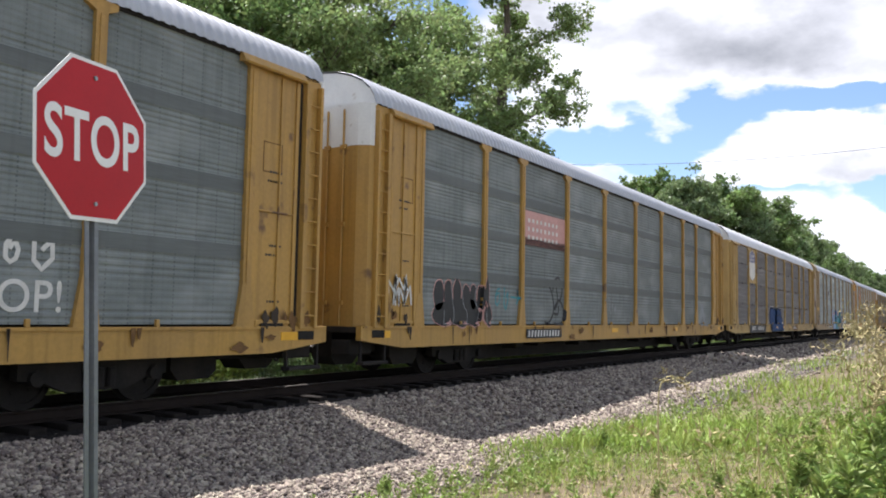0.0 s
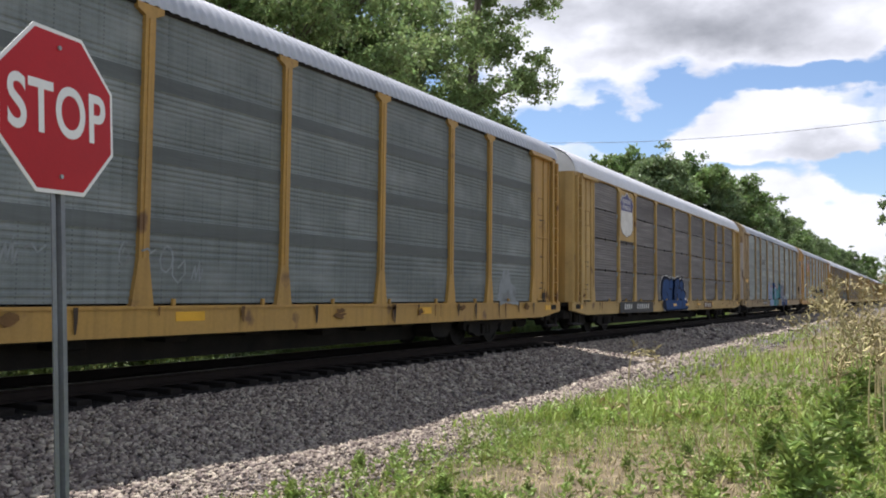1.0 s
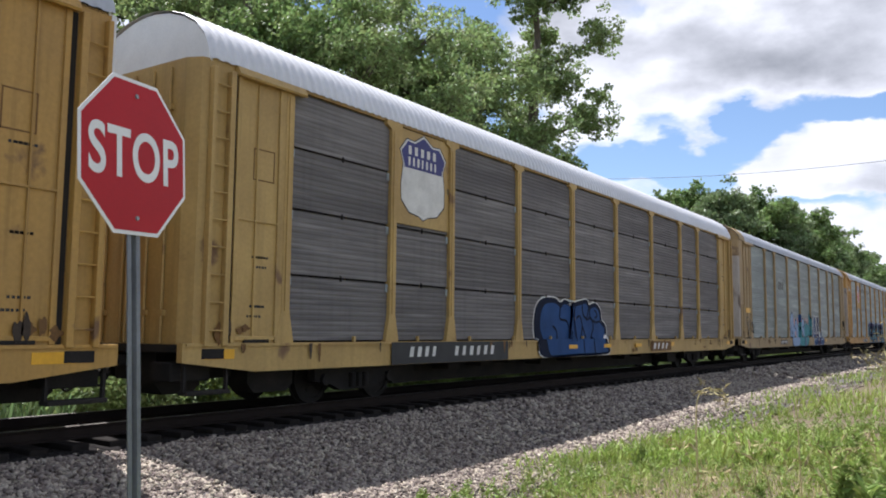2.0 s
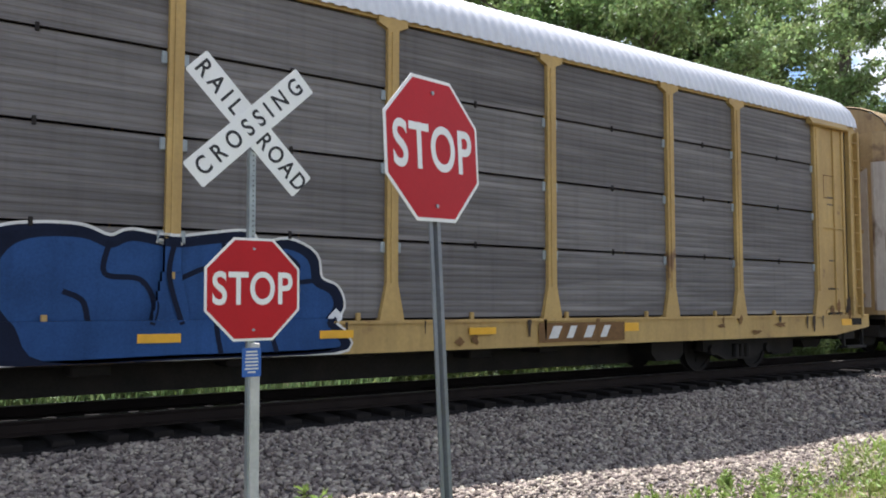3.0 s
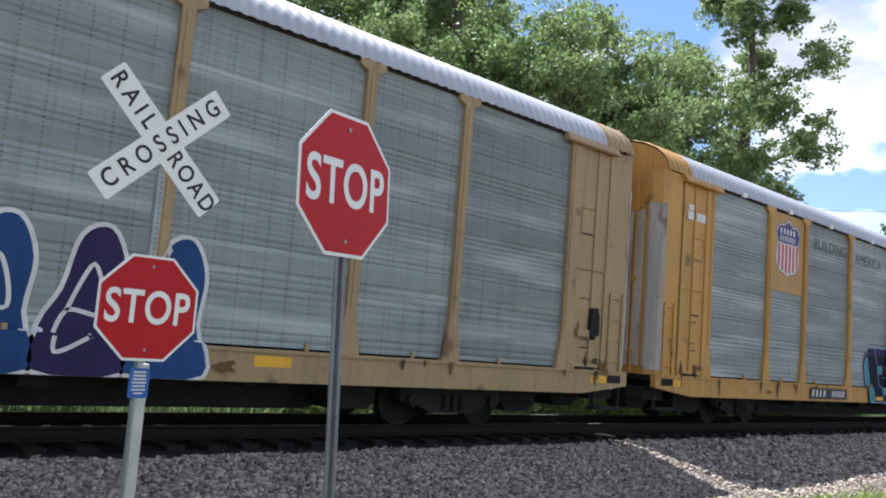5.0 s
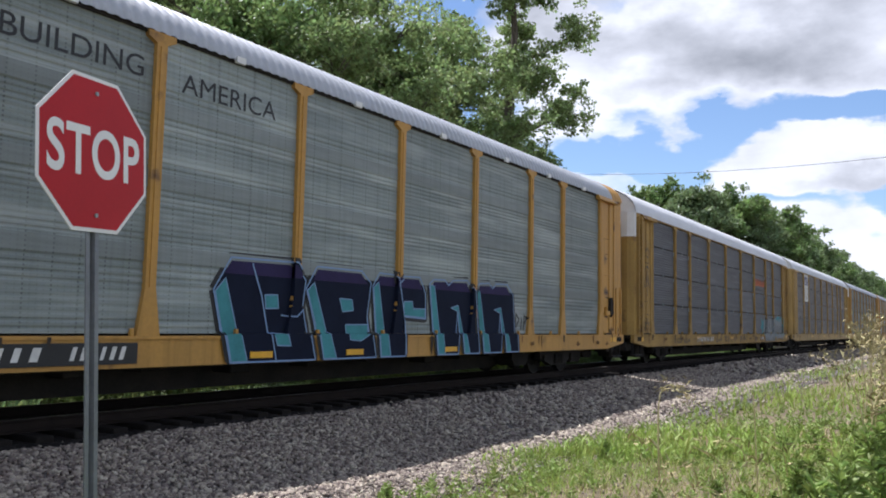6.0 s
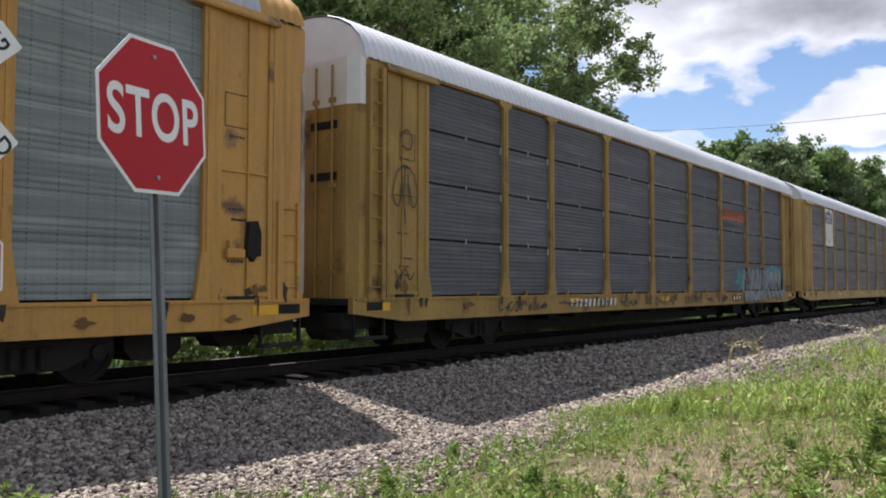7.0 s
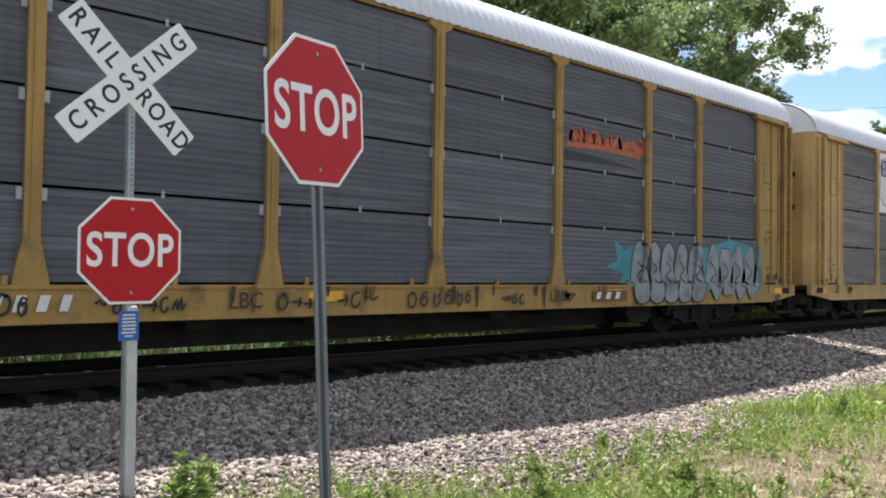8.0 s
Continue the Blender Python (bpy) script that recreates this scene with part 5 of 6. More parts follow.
def paint(car, outlines, mat, layer=0, name="graffiti", label=""):
    """Paint in the given outlines of (x, z) and along strokes, lying on panels, posts, end plates and sill alike."""
    for k, poly in enumerate(outlines):
        bm = bmesh.new()
        d = 0.0025 + 0.0028 * layer + 0.0004 * (k % 7)
        if isinstance(poly, Stroke):
            ribbon(bm, poly, d)
        else:
            pieces = [(a + 0.09, b - 0.09, SILL_TOP + 0.03, 5.15, -1.435) for a, b in zip(BAYS, BAYS[1:])]
            pieces += [(-14, 14, SILL_LOW + 0.005, SILL_TOP + 0.03, -1.531)]
            for x in (*POSTS, -HALF, HALF):
                pieces += [(x - 0.0905, x + 0.0905, 1.65, 5.0, -1.5205)]
                for j in range(5):
                    half = 0.202 - 0.022 * j
                    pieces += [(x - half, x + half, SILL_TOP + 0.03 + 0.11 * j, SILL_TOP + 0.14 + 0.11 * j, -1.507)]
            pieces += [(s * 12.9 - 0.70, s * 12.9 + 0.70, SILL_TOP + 0.03, 5.0, -1.501) for s in (-1, 1)]
            for x0, x1, z0, z1, face in pieces:
                c = clipped(poly, x0, x1, z0, z1)
                if c:
                    prism(bm, c, face - d, -1.436 if face in (-1.5205, -1.507) else face + 0.001)
        if bm.verts:
            part(name, bm, mat, car, label)
        else:
            bm.free()


def blob(cx, cz, rx, rz, seed, n=22, rough=0.14):
    rng = random.Random(seed)
    p, q = rng.uniform(0, 6), rng.uniform(0, 6)
    return [(cx + rx * (1 + rough * math.sin(3 * a + p) + rough * 0.6 * math.sin(5 * a + q)) * math.cos(a), cz + rz * (1 + rough * math.sin(4 * a + q)) * math.sin(a)) for a in (2 * math.pi * k / n for k in range(n))]


def stroke(points, width):
    return [Stroke(points, width)]


def scrawl(x0, x1, z0, z1, n, seed):
    rng = random.Random(seed)
    pts = []
    for k in range(n):
        f = k / (n - 1)
        pts.append((x0 + (x1 - x0) * f + rng.uniform(-0.12, 0.12), (z0 if k % 2 else z1) + rng.uniform(-0.15, 0.15) * (z1 - z0)))
    return pts


def loop(turns, tight):
    return tuple((0.45 + 0.42 * math.cos(2 * math.pi * turns * t + 1) * (1 - tight * t), 0.5 + 0.48 * math.sin(2 * math.pi * turns * t + 1) * (1 - tight * t)) for t in (k / 9 for k in range(10)))


# curls, waves and arrows
GLYPHS = (loop(0.8, 0.2), loop(1.3, 0.6), loop(1.1, 0.1), ((0, 0.2), (0.2, 0.8), (0.35, 0.2), (0.55, 0.9), (0.7, 0.15), (0.9, 0.6)), ((0, 0.6), (0.3, 0.75), (0.6, 0.5), (0.95, 0.7)), ((0, 0.5), (0.9, 0.5), (0.7, 0.8), (0.9, 0.5), (0.7, 0.2)), ((0.1, 1), (0.2, 0.3), (0.5, 0.05), (0.8, 0.4), (0.7, 0.9), (0.4, 0.6)))


def scribble(x0, z0, height, count, width, seed):
    """Sprayed handwriting with no readable word in it."""
    rng = random.Random(seed)
    out, x = [], x0
    for k in range(count):
        g = rng.choice(GLYPHS)
        w = height * rng.uniform(0.55, 0.95)
        lift = rng.uniform(-0.08, 0.08) * height
        out += stroke([(x + p * w + q * 0.12 * height, z0 + lift + q * height * rng.uniform(0.92, 1.05)) for p, q in g], width)
        x += w + 0.12 * height
    return out, x


def bars(car, x0, x1, z0, z1, count, mat, name="marking", face=-1.5335, seed=0, slant=0.0):
    """Lettering too small or private to spell, as upright bars; stencils of a few millimetres stay joined."""
    rng = random.Random(seed)
    w = (x1 - x0) / count
    bm = bmesh.new()
    for k in range(count):
        a = x0 + k * w
        b = a + w * (rng.uniform(0.55, 0.8) if name == "stencil" else rng.uniform(0.36, 0.5))
        prism(bm, [(a, z0), (b, z0), (b + slant, z1), (a + slant, z1)], face - 0.001, face + 0.001)
        if name != "stencil":
            part(name, bm, mat, car)
            bm = bmesh.new()
    if name == "stencil":
        tagged(part(name, bm, mat, car), kind="stuff")
    else:
        bm.free()


def plate(car, x0, x1, z0, z1, mat, face, name, label="", thick=0.006):
    bm = bmesh.new()
    box(bm, x0, x1, face, face + thick, z0, z1)
    return part(name, bm, mat, car, label)


def shield(car, cx, cz, w, h, striped, bay=(-9.26, -7.28), low=3.3, top=5.15, ground=None):
    """A railway emblem on a yellow placard: plain shapes in its colours."""
    plate(car, bay[0] + 0.09, bay[1] - 0.09, low, top, ground or YELLOW, -1.462, "placard", "yellow placard with a blue and white shield", 0.024)
    half = [(0.0, 0.5), (0.20, 0.40), (0.36, 0.41), (0.50, 0.27), (0.43, 0.12), (0.47, -0.12), (0.46, -0.30), (0.30, -0.43), (0.10, -0.46), (0.0, -0.50)]

    def outline(s):
        pts = half + [(-x, z) for x, z in half[-2:0:-1]]
        return [(cx + x * w * s, cz + z * h * s) for x, z in pts]

    for k, (s, m) in enumerate(((1.03, SIGN_BLACK), (1.0, DECAL_WHITE), (0.94, DECAL_WHITE))):
        bm = bmesh.new()
        prism(bm, outline(s), -1.4645 - 0.0015 * k, -1.462)
        part("shield", bm, m, car)
    bm = bmesh.new()
    prism(bm, clipped(outline(0.95), cx - w, cx + w, cz + 0.08 * h, cz + h), -1.4705, -1.466)
    part("shield_top", bm, SHIELD_BLUE, car)
    for z0, z1, n in ((0.24, 0.34, 5), (0.11, 0.21, 7)):
        bars(car, cx - 0.33 * w, cx + 0.33 * w, cz + z0 * h, cz + z1 * h, n, DECAL_WHITE, "emblem_bar", -1.4715, n)
    if striped:
        for k in range(6):
            x = cx + (-0.40 + k * 0.148) * w
            c = clipped(outline(0.94), x, x + 0.075 * w, cz - h, cz + 0.06 * h)
            if c:
                bm = bmesh.new()
                prism(bm, c, -1.4705, -1.466)
                part("red_stripe", bm, SHIELD_RED, car)


def end_marks(car, seed, rust=True):
    """Small notices, stains and a stencilled frame on the yellow end plates."""
    rng = random.Random(seed)
    for s in (-1, 1):
        for k in range(6):
            z = rng.choice([1.45, 1.6, 1.75, 2.2, 2.35, 3.4, 3.55])
            x = s * rng.uniform(12.35, 12.5)
            bars(car, min(x, x + s * 0.3), max(x, x + s * 0.3), z, z + 0.035, 5, SIGN_BLACK, "stencil", -1.4735, seed + k)
        for a, b, c, d in ((0, 0.02, 0, 0.5), (0.42, 0.44, 0, 0.5), (0, 0.44, 0, 0.02), (0, 0.44, 0.48, 0.5)):
            x = 12.3 if s > 0 else -12.74
            plate(car, x + a, x + b, 3.55 + c, 3.55 + d, RUST, -1.473, "stencil_frame", "", 0.003)
    for s in (-1, 1):
        for k in range(5):
            x = s * rng.uniform(12.3, 13.5)
            paint(car, [blob(x, rng.uniform(1.12, 1.3), rng.uniform(0.03, 0.09), rng.uniform(0.04, 0.16), seed * 90 + k, 24, 0.25)], SOOT if k % 2 else RUST, k % 2, "rust_stain", "brown rust stain")
    if rust:
        for k in range(9):
            x = rng.uniform(-13, 13)
            paint(car, [blob(x, rng.uniform(0.75, 1.0), rng.uniform(0.05, 0.2), rng.uniform(0.03, 0.08), seed * 50 + k, 18, 0.35)], RUST, 0, "rust_stain", "brown rust stain")
        # grime that spreads along the sill and runs down from its upper edge
        for k in range(26):
            x = rng.uniform(-13, 13)
            w = rng.uniform(0.012, 0.05)
            low = rng.uniform(0.66, 0.95)
            mid = (low + 1.05) / 2
            run = [(x - w, 1.055), (x + w, 1.055), (x + w * rng.uniform(0.5, 1.0), mid), (x + w * 0.35, low), (x - w * 0.3, low + 0.01), (x - w * rng.uniform(0.5, 1.0), mid)]
            paint(car, [run], SOOT if k % 3 else RUST, 0, "grime_streak", "dark grime running down the sill")


def mark_cars():
    c = cars[0]
    letters("graffiti_lettering", "STOP!", 0.55, DECAL_WHITE, c, pose(8.25, -1.4385, 1.42), "white sprayed word STOP!", wide=0.95, bold=0.004, spacing=1.05)
    paint(c, scribble(7.42, 1.78, 0.42, 4, 0.06, 31)[0], DECAL_WHITE, 0, "graffiti", "white sprayed scrawl")
    end_marks(c, 1)

    c = cars[1]
    fingers = ((-11.18, 1.72, 0.20, 0.34), (-10.80, 1.74, 0.17, 0.33), (-10.42, 1.78, 0.17, 0.32), (-10.02, 1.70, 0.17, 0.30), (-9.70, 1.72, 0.15, 0.30), (-9.38, 1.70, 0.14, 0.30), (-9.1, 1.86, 0.16, 0.40))
    feet = ((-11.05, 1.32, 0.36, 0.26), (-10.35, 1.34, 0.40, 0.30), (-9.75, 1.34, 0.36, 0.28), (-9.08, 1.34, 0.28, 0.28), (-10.1, 1.52, 0.9, 0.16))
    shapes = [blob(x, z, a, b, 20 + k, 22, 0.05) for k, (x, z, a, b) in enumerate(fingers + feet)]
    for poly in shapes[:11]:
        paint(c, stroke(poly + poly[:1], 0.05), PINK, 0, "graffiti")
    paint(c, shapes, PATCH, 1, "graffiti", "dark sprayed graffiti letters")
    for pts in ([(-10.98, 1.1), (-10.96, 1.4)], [(-10.7, 1.95), (-10.62, 1.6), (-10.55, 1.3), (-10.6, 1.1)], [(-10.2, 1.9), (-10.15, 1.55), (-9.98, 1.35), (-10.0, 1.1)], [(-9.6, 1.9), (-9.62, 1.62), (-9.45, 1.4), (-9.55, 1.12)], [(-9.2, 1.12), (-9.22, 1.4)]):
        paint(c, stroke(curve(pts), 0.025), PALE_GREY, 4, "graffiti")
    paint(c, scribble(-8.7, 1.45, 0.55, 3, 0.05, 4)[0], TEAL, 0, "graffiti", "faint teal sprayed scrawl")
    for pts in ([(-6.13, 2.2), (-5.75, 2.21), (-5.42, 2.0), (-5.25, 1.6), (-5.35, 1.3), (-5.6, 1.14), (-5.82, 1.15)], [(-5.32, 2.0), (-5.22, 2.28), (-4.95, 2.38), (-4.72, 2.2), (-4.72, 1.95), (-4.85, 1.72)],
                [(-5.25, 1.5), (-4.92, 1.76), (-4.62, 1.56), (-4.6, 1.3), (-4.76, 1.12), (-5.3, 1.12)], [(-5.25, 1.4), (-4.96, 1.38), (-4.92, 1.6)], [(-5.1, 2.2), (-5.0, 1.7), (-5.2, 1.5)]):
        paint(c, stroke(curve(pts), 0.07), PATCH, 1, "graffiti", "black sprayed scrawl")
    for x, z, n, k in ((-3.9, 1.5, 3, 21), (-1.9, 1.55, 3, 22), (-1.0, 1.35, 2, 23)):
        paint(c, scribble(x, z, 0.42, n, 0.03, k)[0], PALE_GREY, 0, "graffiti", "faint pale sprayed scrawl")
    paint(c, stroke(scrawl(-13.3, -12.4, 2.05, 1.75, 15, 5), 0.05) + stroke(scrawl(-12.95, -12.4, 1.85, 1.5, 11, 6), 0.05), DECAL_WHITE, 1, "graffiti", "white sprayed scribble on the end plate")
    plate(c, -7.15, -4.52, 3.15, 4.05, PINK, -1.441, "notice_panel", "faded pink notice panel")
    for k in range(3):
        bars(c, -6.9, -4.9, 3.75 - 0.22 * k, 3.85 - 0.22 * k, 8, DECAL_WHITE, "marking", -1.4425, k)
    paint(c, [[(9.75, 1.0), (10.1, 1.05), (10.9, 1.0), (10.95, 1.45), (10.6, 1.6), (10.5, 1.95), (10.15, 1.9), (9.9, 1.5)]], PALE_GREY, 0, "paint_patch", "pale grey repaint patch")
    plate(c, -7.1, -4.9, 0.74, 0.98, PATCH, -1.5325, "number_board", "dark board with white markings", 0.004)
    bars(c, -7.0, -5.0, 0.78, 0.94, 11, DECAL_WHITE, "marking", -1.5340, 5, 0.03)
    end_marks(c, 2)

    c = cars[2]
    shield(c, -8.27, 4.28, 1.55, 1.68, False, ground=PALE_YELLOW)
    plate(c, -9.3, -5.0, 0.645, 1.06, PATCH, -1.5325, "number_board", "black sill board with white markings", 0.004)
    bars(c, -8.75, -7.75, 0.78, 0.97, 4, DECAL_WHITE, "marking", -1.5340, 6, 0.04)
    bars(c, -7.2, -5.5, 0.78, 0.97, 6, DECAL_WHITE, "marking", -1.5340, 7, 0.04)
    outer = curve([(-3.60, 1.40), (-3.50, 1.82), (-3.26, 2.03), (-2.90, 2.10), (-2.45, 2.10), (-2.15, 2.00), (-1.92, 2.08), (-1.46, 2.02), (-1.02, 2.08), (-0.56, 2.13), (-0.40, 1.99), (-0.02, 2.06), (0.34, 1.90), (0.42, 1.60), (0.66, 1.48), (0.74, 1.25), (0.58, 1.04), (0.74, 0.88), (0.60, 0.70), (-1.4, 0.68), (-3.24, 0.69), (-3.50, 1.05)], True, 4)
    paint(c, stroke(outer + outer[:1], 0.13), DECAL_WHITE, 0, "graffiti", "white outline of the blue graffiti")
    paint(c, [outer], NAVY, 1, "graffiti")
    paint(c, stroke(outer + outer[:1], 0.06), NAVY, 2, "graffiti", "dark outline of the blue graffiti")
    paint(c, [curve([(-3.28, 1.40), (-3.20, 1.78), (-2.95, 1.97), (-2.45, 2.0), (-2.15, 1.9), (-1.9, 1.99), (-1.46, 1.93), (-1.02, 1.99), (-0.58, 2.04), (-0.40, 1.90), (-0.04, 1.97), (0.25, 1.84), (0.33, 1.54), (0.56, 1.42), (0.62, 1.25), (0.48, 1.04), (0.62, 0.88), (0.5, 0.69), (-1.4, 0.67), (-2.78, 0.68), (-3.08, 1.05)], True, 4)], BLUE, 2, "graffiti", "blue bubble-letter graffiti with dark outline")
    for pts in ([(-2.62, 1.42), (-2.42, 1.32), (-2.36, 1.1)], [(-2.15, 1.98), (-2.2, 1.62), (-1.82, 1.56), (-1.66, 1.3), (-1.7, 1.05)], [(-1.46, 2.0), (-1.52, 1.6), (-1.36, 1.05)], [(-1.36, 1.58), (-1.02, 1.70), (-0.86, 1.42), (-0.96, 1.08), (-0.9, 0.7)],
                [(-0.86, 2.05), (-0.8, 1.76), (-0.58, 1.66), (-0.42, 1.98)], [(-0.84, 1.42), (-0.62, 1.1)], [(-0.6, 1.6), (-0.3, 1.66), (-0.14, 1.42), (-0.3, 1.1), (-0.2, 0.7)], [(-0.36, 1.96), (-0.36, 1.7), (-0.05, 1.56), (0.32, 1.58)], [(-0.05, 1.9), (0.12, 1.75), (-0.05, 1.66)]):
        paint(c, stroke(curve(pts), 0.06), NAVY, 4, "graffiti")
    for x in (-1.62, 0.62, 3.0):
        plate(c, x - 0.24, x + 0.24, 0.85, 0.95, BRIGHT_YELLOW, -1.552, "reflector", "bright yellow reflective strip", 0.022)
    plate(c, 4.1, 6.0, 0.70, 1.00, RUST, -1.5325, "emblem_board", "rust-brown board with pale lettering shapes", 0.004)
    bars(c, 4.3, 5.8, 0.76, 0.95, 4, DECAL_WHITE, "marking", -1.5345, 15, 0.10)
    end_marks(c, 3)

    c = cars[3]
    for x0, dx in ((-6.65, 0.12), (-5.02, -0.12)):
        paint(c, [[(x0, 3.35), (x0, 4.1), (x0 + dx, 4.1), (x0 + dx, 4.02), (x0 + dx * 0.45, 4.02), (x0 + dx * 0.45, 3.43), (x0 + dx, 3.43), (x0 + dx, 3.35)]], SIGN_BLACK, 0, "emblem", "black bracketed emblem")
    for k in range(3):
        x = -6.36 + k * 0.40
        paint(c, [[(x, 3.52), (x + 0.28, 3.52), (x + 0.34, 3.92), (x + 0.06, 3.92)]], SIGN_BLACK, 0, "emblem")
    for x in (-6.4, -6.2, -5.4, -5.2):
        paint(c, [[(x, 3.16), (x + 0.11, 3.16), (x + 0.11, 3.26), (x, 3.26)]], SIGN_BLACK, 0, "emblem")
    pink = [[(-4.32, 1.58), (-4.1, 1.72), (-3.8, 1.95), (-3.5, 1.9), (-3.4, 1.2), (-3.75, 0.95), (-3.9, 1.25), (-4.2, 1.4)], [(-3.1, 2.1), (-2.8, 2.15), (-2.65, 1.9), (-2.85, 1.5)], [(-2.3, 2.05), (-2.0, 2.2), (-1.85, 2.0), (-1.9, 1.5)], [(-1.35, 1.9), (-1.1, 2.2), (-0.85, 2.2), (-0.8, 1.9), (-0.95, 1.3), (-1.25, 1.2)],
            [(-0.4, 2.15), (-0.1, 2.15), (-0.15, 1.75), (-0.3, 1.7)], [(0.2, 2.2), (0.5, 2.2), (0.45, 1.7), (0.25, 1.8)], [(0.75, 2.1), (1.05, 2.15), (1.0, 1.7), (0.8, 1.6)], [(1.5, 1.95), (2.0, 1.8), (1.8, 1.5), (1.6, 1.2)]]
    for poly in pink:
        paint(c, stroke(poly + poly[:1], 0.06), NAVY, 0, "graffiti")
    paint(c, pink, PINK, 1, "graffiti", "pink cloud behind bubble-letter graffiti")
    word = (([(-3.82, 2.04), (-3.30, 2.40), (-2.90, 1.62), (-2.62, 1.95), (-2.30, 2.02), (-1.96, 1.60), (-1.96, 1.02), (-2.2, 0.68), (-3.6, 0.68), (-3.80, 1.0), (-3.86, 1.45)], LIGHT_BLUE),
            ([(-1.92, 1.05), (-1.82, 1.80), (-1.55, 1.95), (-1.27, 1.80), (-1.30, 1.22), (-0.90, 1.12), (-0.5, 1.22), (-0.42, 0.70), (-1.85, 0.68)], TEAL),
            ([(-0.95, 1.55), (-0.85, 2.0), (-0.5, 2.1), (-0.25, 1.9), (-0.3, 1.5), (-0.2, 0.70), (-0.75, 0.72), (-0.6, 1.3)], LIGHT_BLUE),
            ([(-0.15, 0.72), (-0.28, 1.3), (-0.08, 1.88), (0.18, 1.95), (0.30, 1.7), (0.5, 1.92), (0.75, 1.8), (0.85, 1.5), (1.08, 2.34), (1.30, 2.36), (1.60, 1.6), (1.45, 1.2), (0.62, 1.24), (0.5, 0.9), (0.2, 0.70)], TEAL))
    for poly, m in word:
        line = curve(poly, True, 4)
        paint(c, stroke(line + line[:1], 0.12), NAVY, 2, "graffiti")
        paint(c, [line], m, 3, "graffiti", "light blue and teal bubble-letter graffiti")
    paint(c, [blob(-1.62, 2.16, 0.27, 0.20, 71, 20, 0.05)], BLUE, 3, "graffiti")
    for pts in ([(-3.7, 1.25), (-3.3, 1.32), (-2.85, 1.05)], [(-2.75, 1.62), (-2.45, 1.5), (-2.4, 1.2), (-2.75, 1.12)], [(-3.6, 1.75), (-3.62, 1.4), (-3.4, 1.45)], [(-1.6, 1.7), (-1.62, 1.2)], [(-0.7, 1.85), (-0.62, 1.62), (-0.45, 1.8)], [(0.1, 1.7), (0.16, 1.1)], [(1.2, 2.0), (1.22, 1.5), (0.9, 1.35)]):
        paint(c, stroke(curve(pts), 0.05), NAVY, 5, "graffiti")
    paint(c, [blob(-2.62, 1.3, 0.12, 0.16, 75, 14, 0.1)], PINK, 5, "graffiti")
    for k, x in enumerate((2.15, 3.15, 4.15)):
        body = curve([(x, 0.70), (x + 0.05, 1.2), (x + 0.25, 1.6), (x + 0.4, 2.2), (x + 0.7, 2.32), (x + 0.9, 1.9), (x + 0.85, 1.3), (x + 0.95, 0.70)], True, 4)
        paint(c, stroke(body + body[:1], 0.11), DECAL_WHITE, 2, "graffiti")
        paint(c, [body], (BLUE, PURPLE, BLUE)[k], 3, "graffiti", "blue graffiti letters with white outline")
        paint(c, stroke(curve([(x + 0.3, 1.35), (x + 0.55, 1.9), (x + 0.7, 1.35), (x + 0.3, 1.35), (x + 0.2, 0.9), (x + 0.6, 1.1)]), 0.05), DECAL_WHITE, 5, "graffiti")
    for pts in ([(-12.72, 1.42), (-12.98, 1.92), (-12.62, 1.98), (-12.62, 1.70), (-12.82, 1.68)], [(-12.45, 1.9), (-12.58, 1.66), (-12.42, 1.46), (-12.26, 1.62), (-12.32, 1.86), (-12.45, 1.9)], [(-12.12, 1.76), (-12.22, 1.52), (-12.06, 1.36), (-11.92, 1.52), (-12.0, 1.76), (-12.12, 1.76)],
                [(-11.78, 1.66), (-11.9, 1.4), (-11.7, 1.22), (-11.5, 1.4), (-11.58, 1.66), (-11.78, 1.66)], [(-11.5, 1.26), (-11.35, 1.6), (-11.2, 1.62)], [(-12.75, 1.45), (-12.5, 1.42), (-12.62, 1.2), (-12.35, 1.1)]):
        paint(c, stroke(curve(pts), 0.04), SIGN_BLACK, 2, "graffiti", "black sprayed loops")
    plate(c, -13.02, -12.30, 2.20, 2.40, BRIGHT_YELLOW, -1.510, "notice_plate", "small yellow notice plate", 0.008)
    plate(c, -6.6, -5.0, 0.76, 0.98, PATCH, -1.5325, "number_board", "dark board with white markings", 0.004)
    bars(c, -6.5, -5.1, 0.80, 0.94, 10, DECAL_WHITE, "marking", -1.5340, 8, 0.04)
    end_marks(c, 4)

    c = cars[4]
    shield(c, -8.27, 4.42, 1.32, 1.42, True, top=5.27)
    letters("lettering", "BUILDING", 0.42, SIGN_BLACK, c, pose(-5.68, -1.4385, 4.77), "black words BUILDING AMERICA", wide=1.10)
    letters("lettering", "AMERICA", 0.42, SIGN_BLACK, c, pose(-3.04, -1.4385, 4.72), "black words BUILDING AMERICA", wide=1.10)
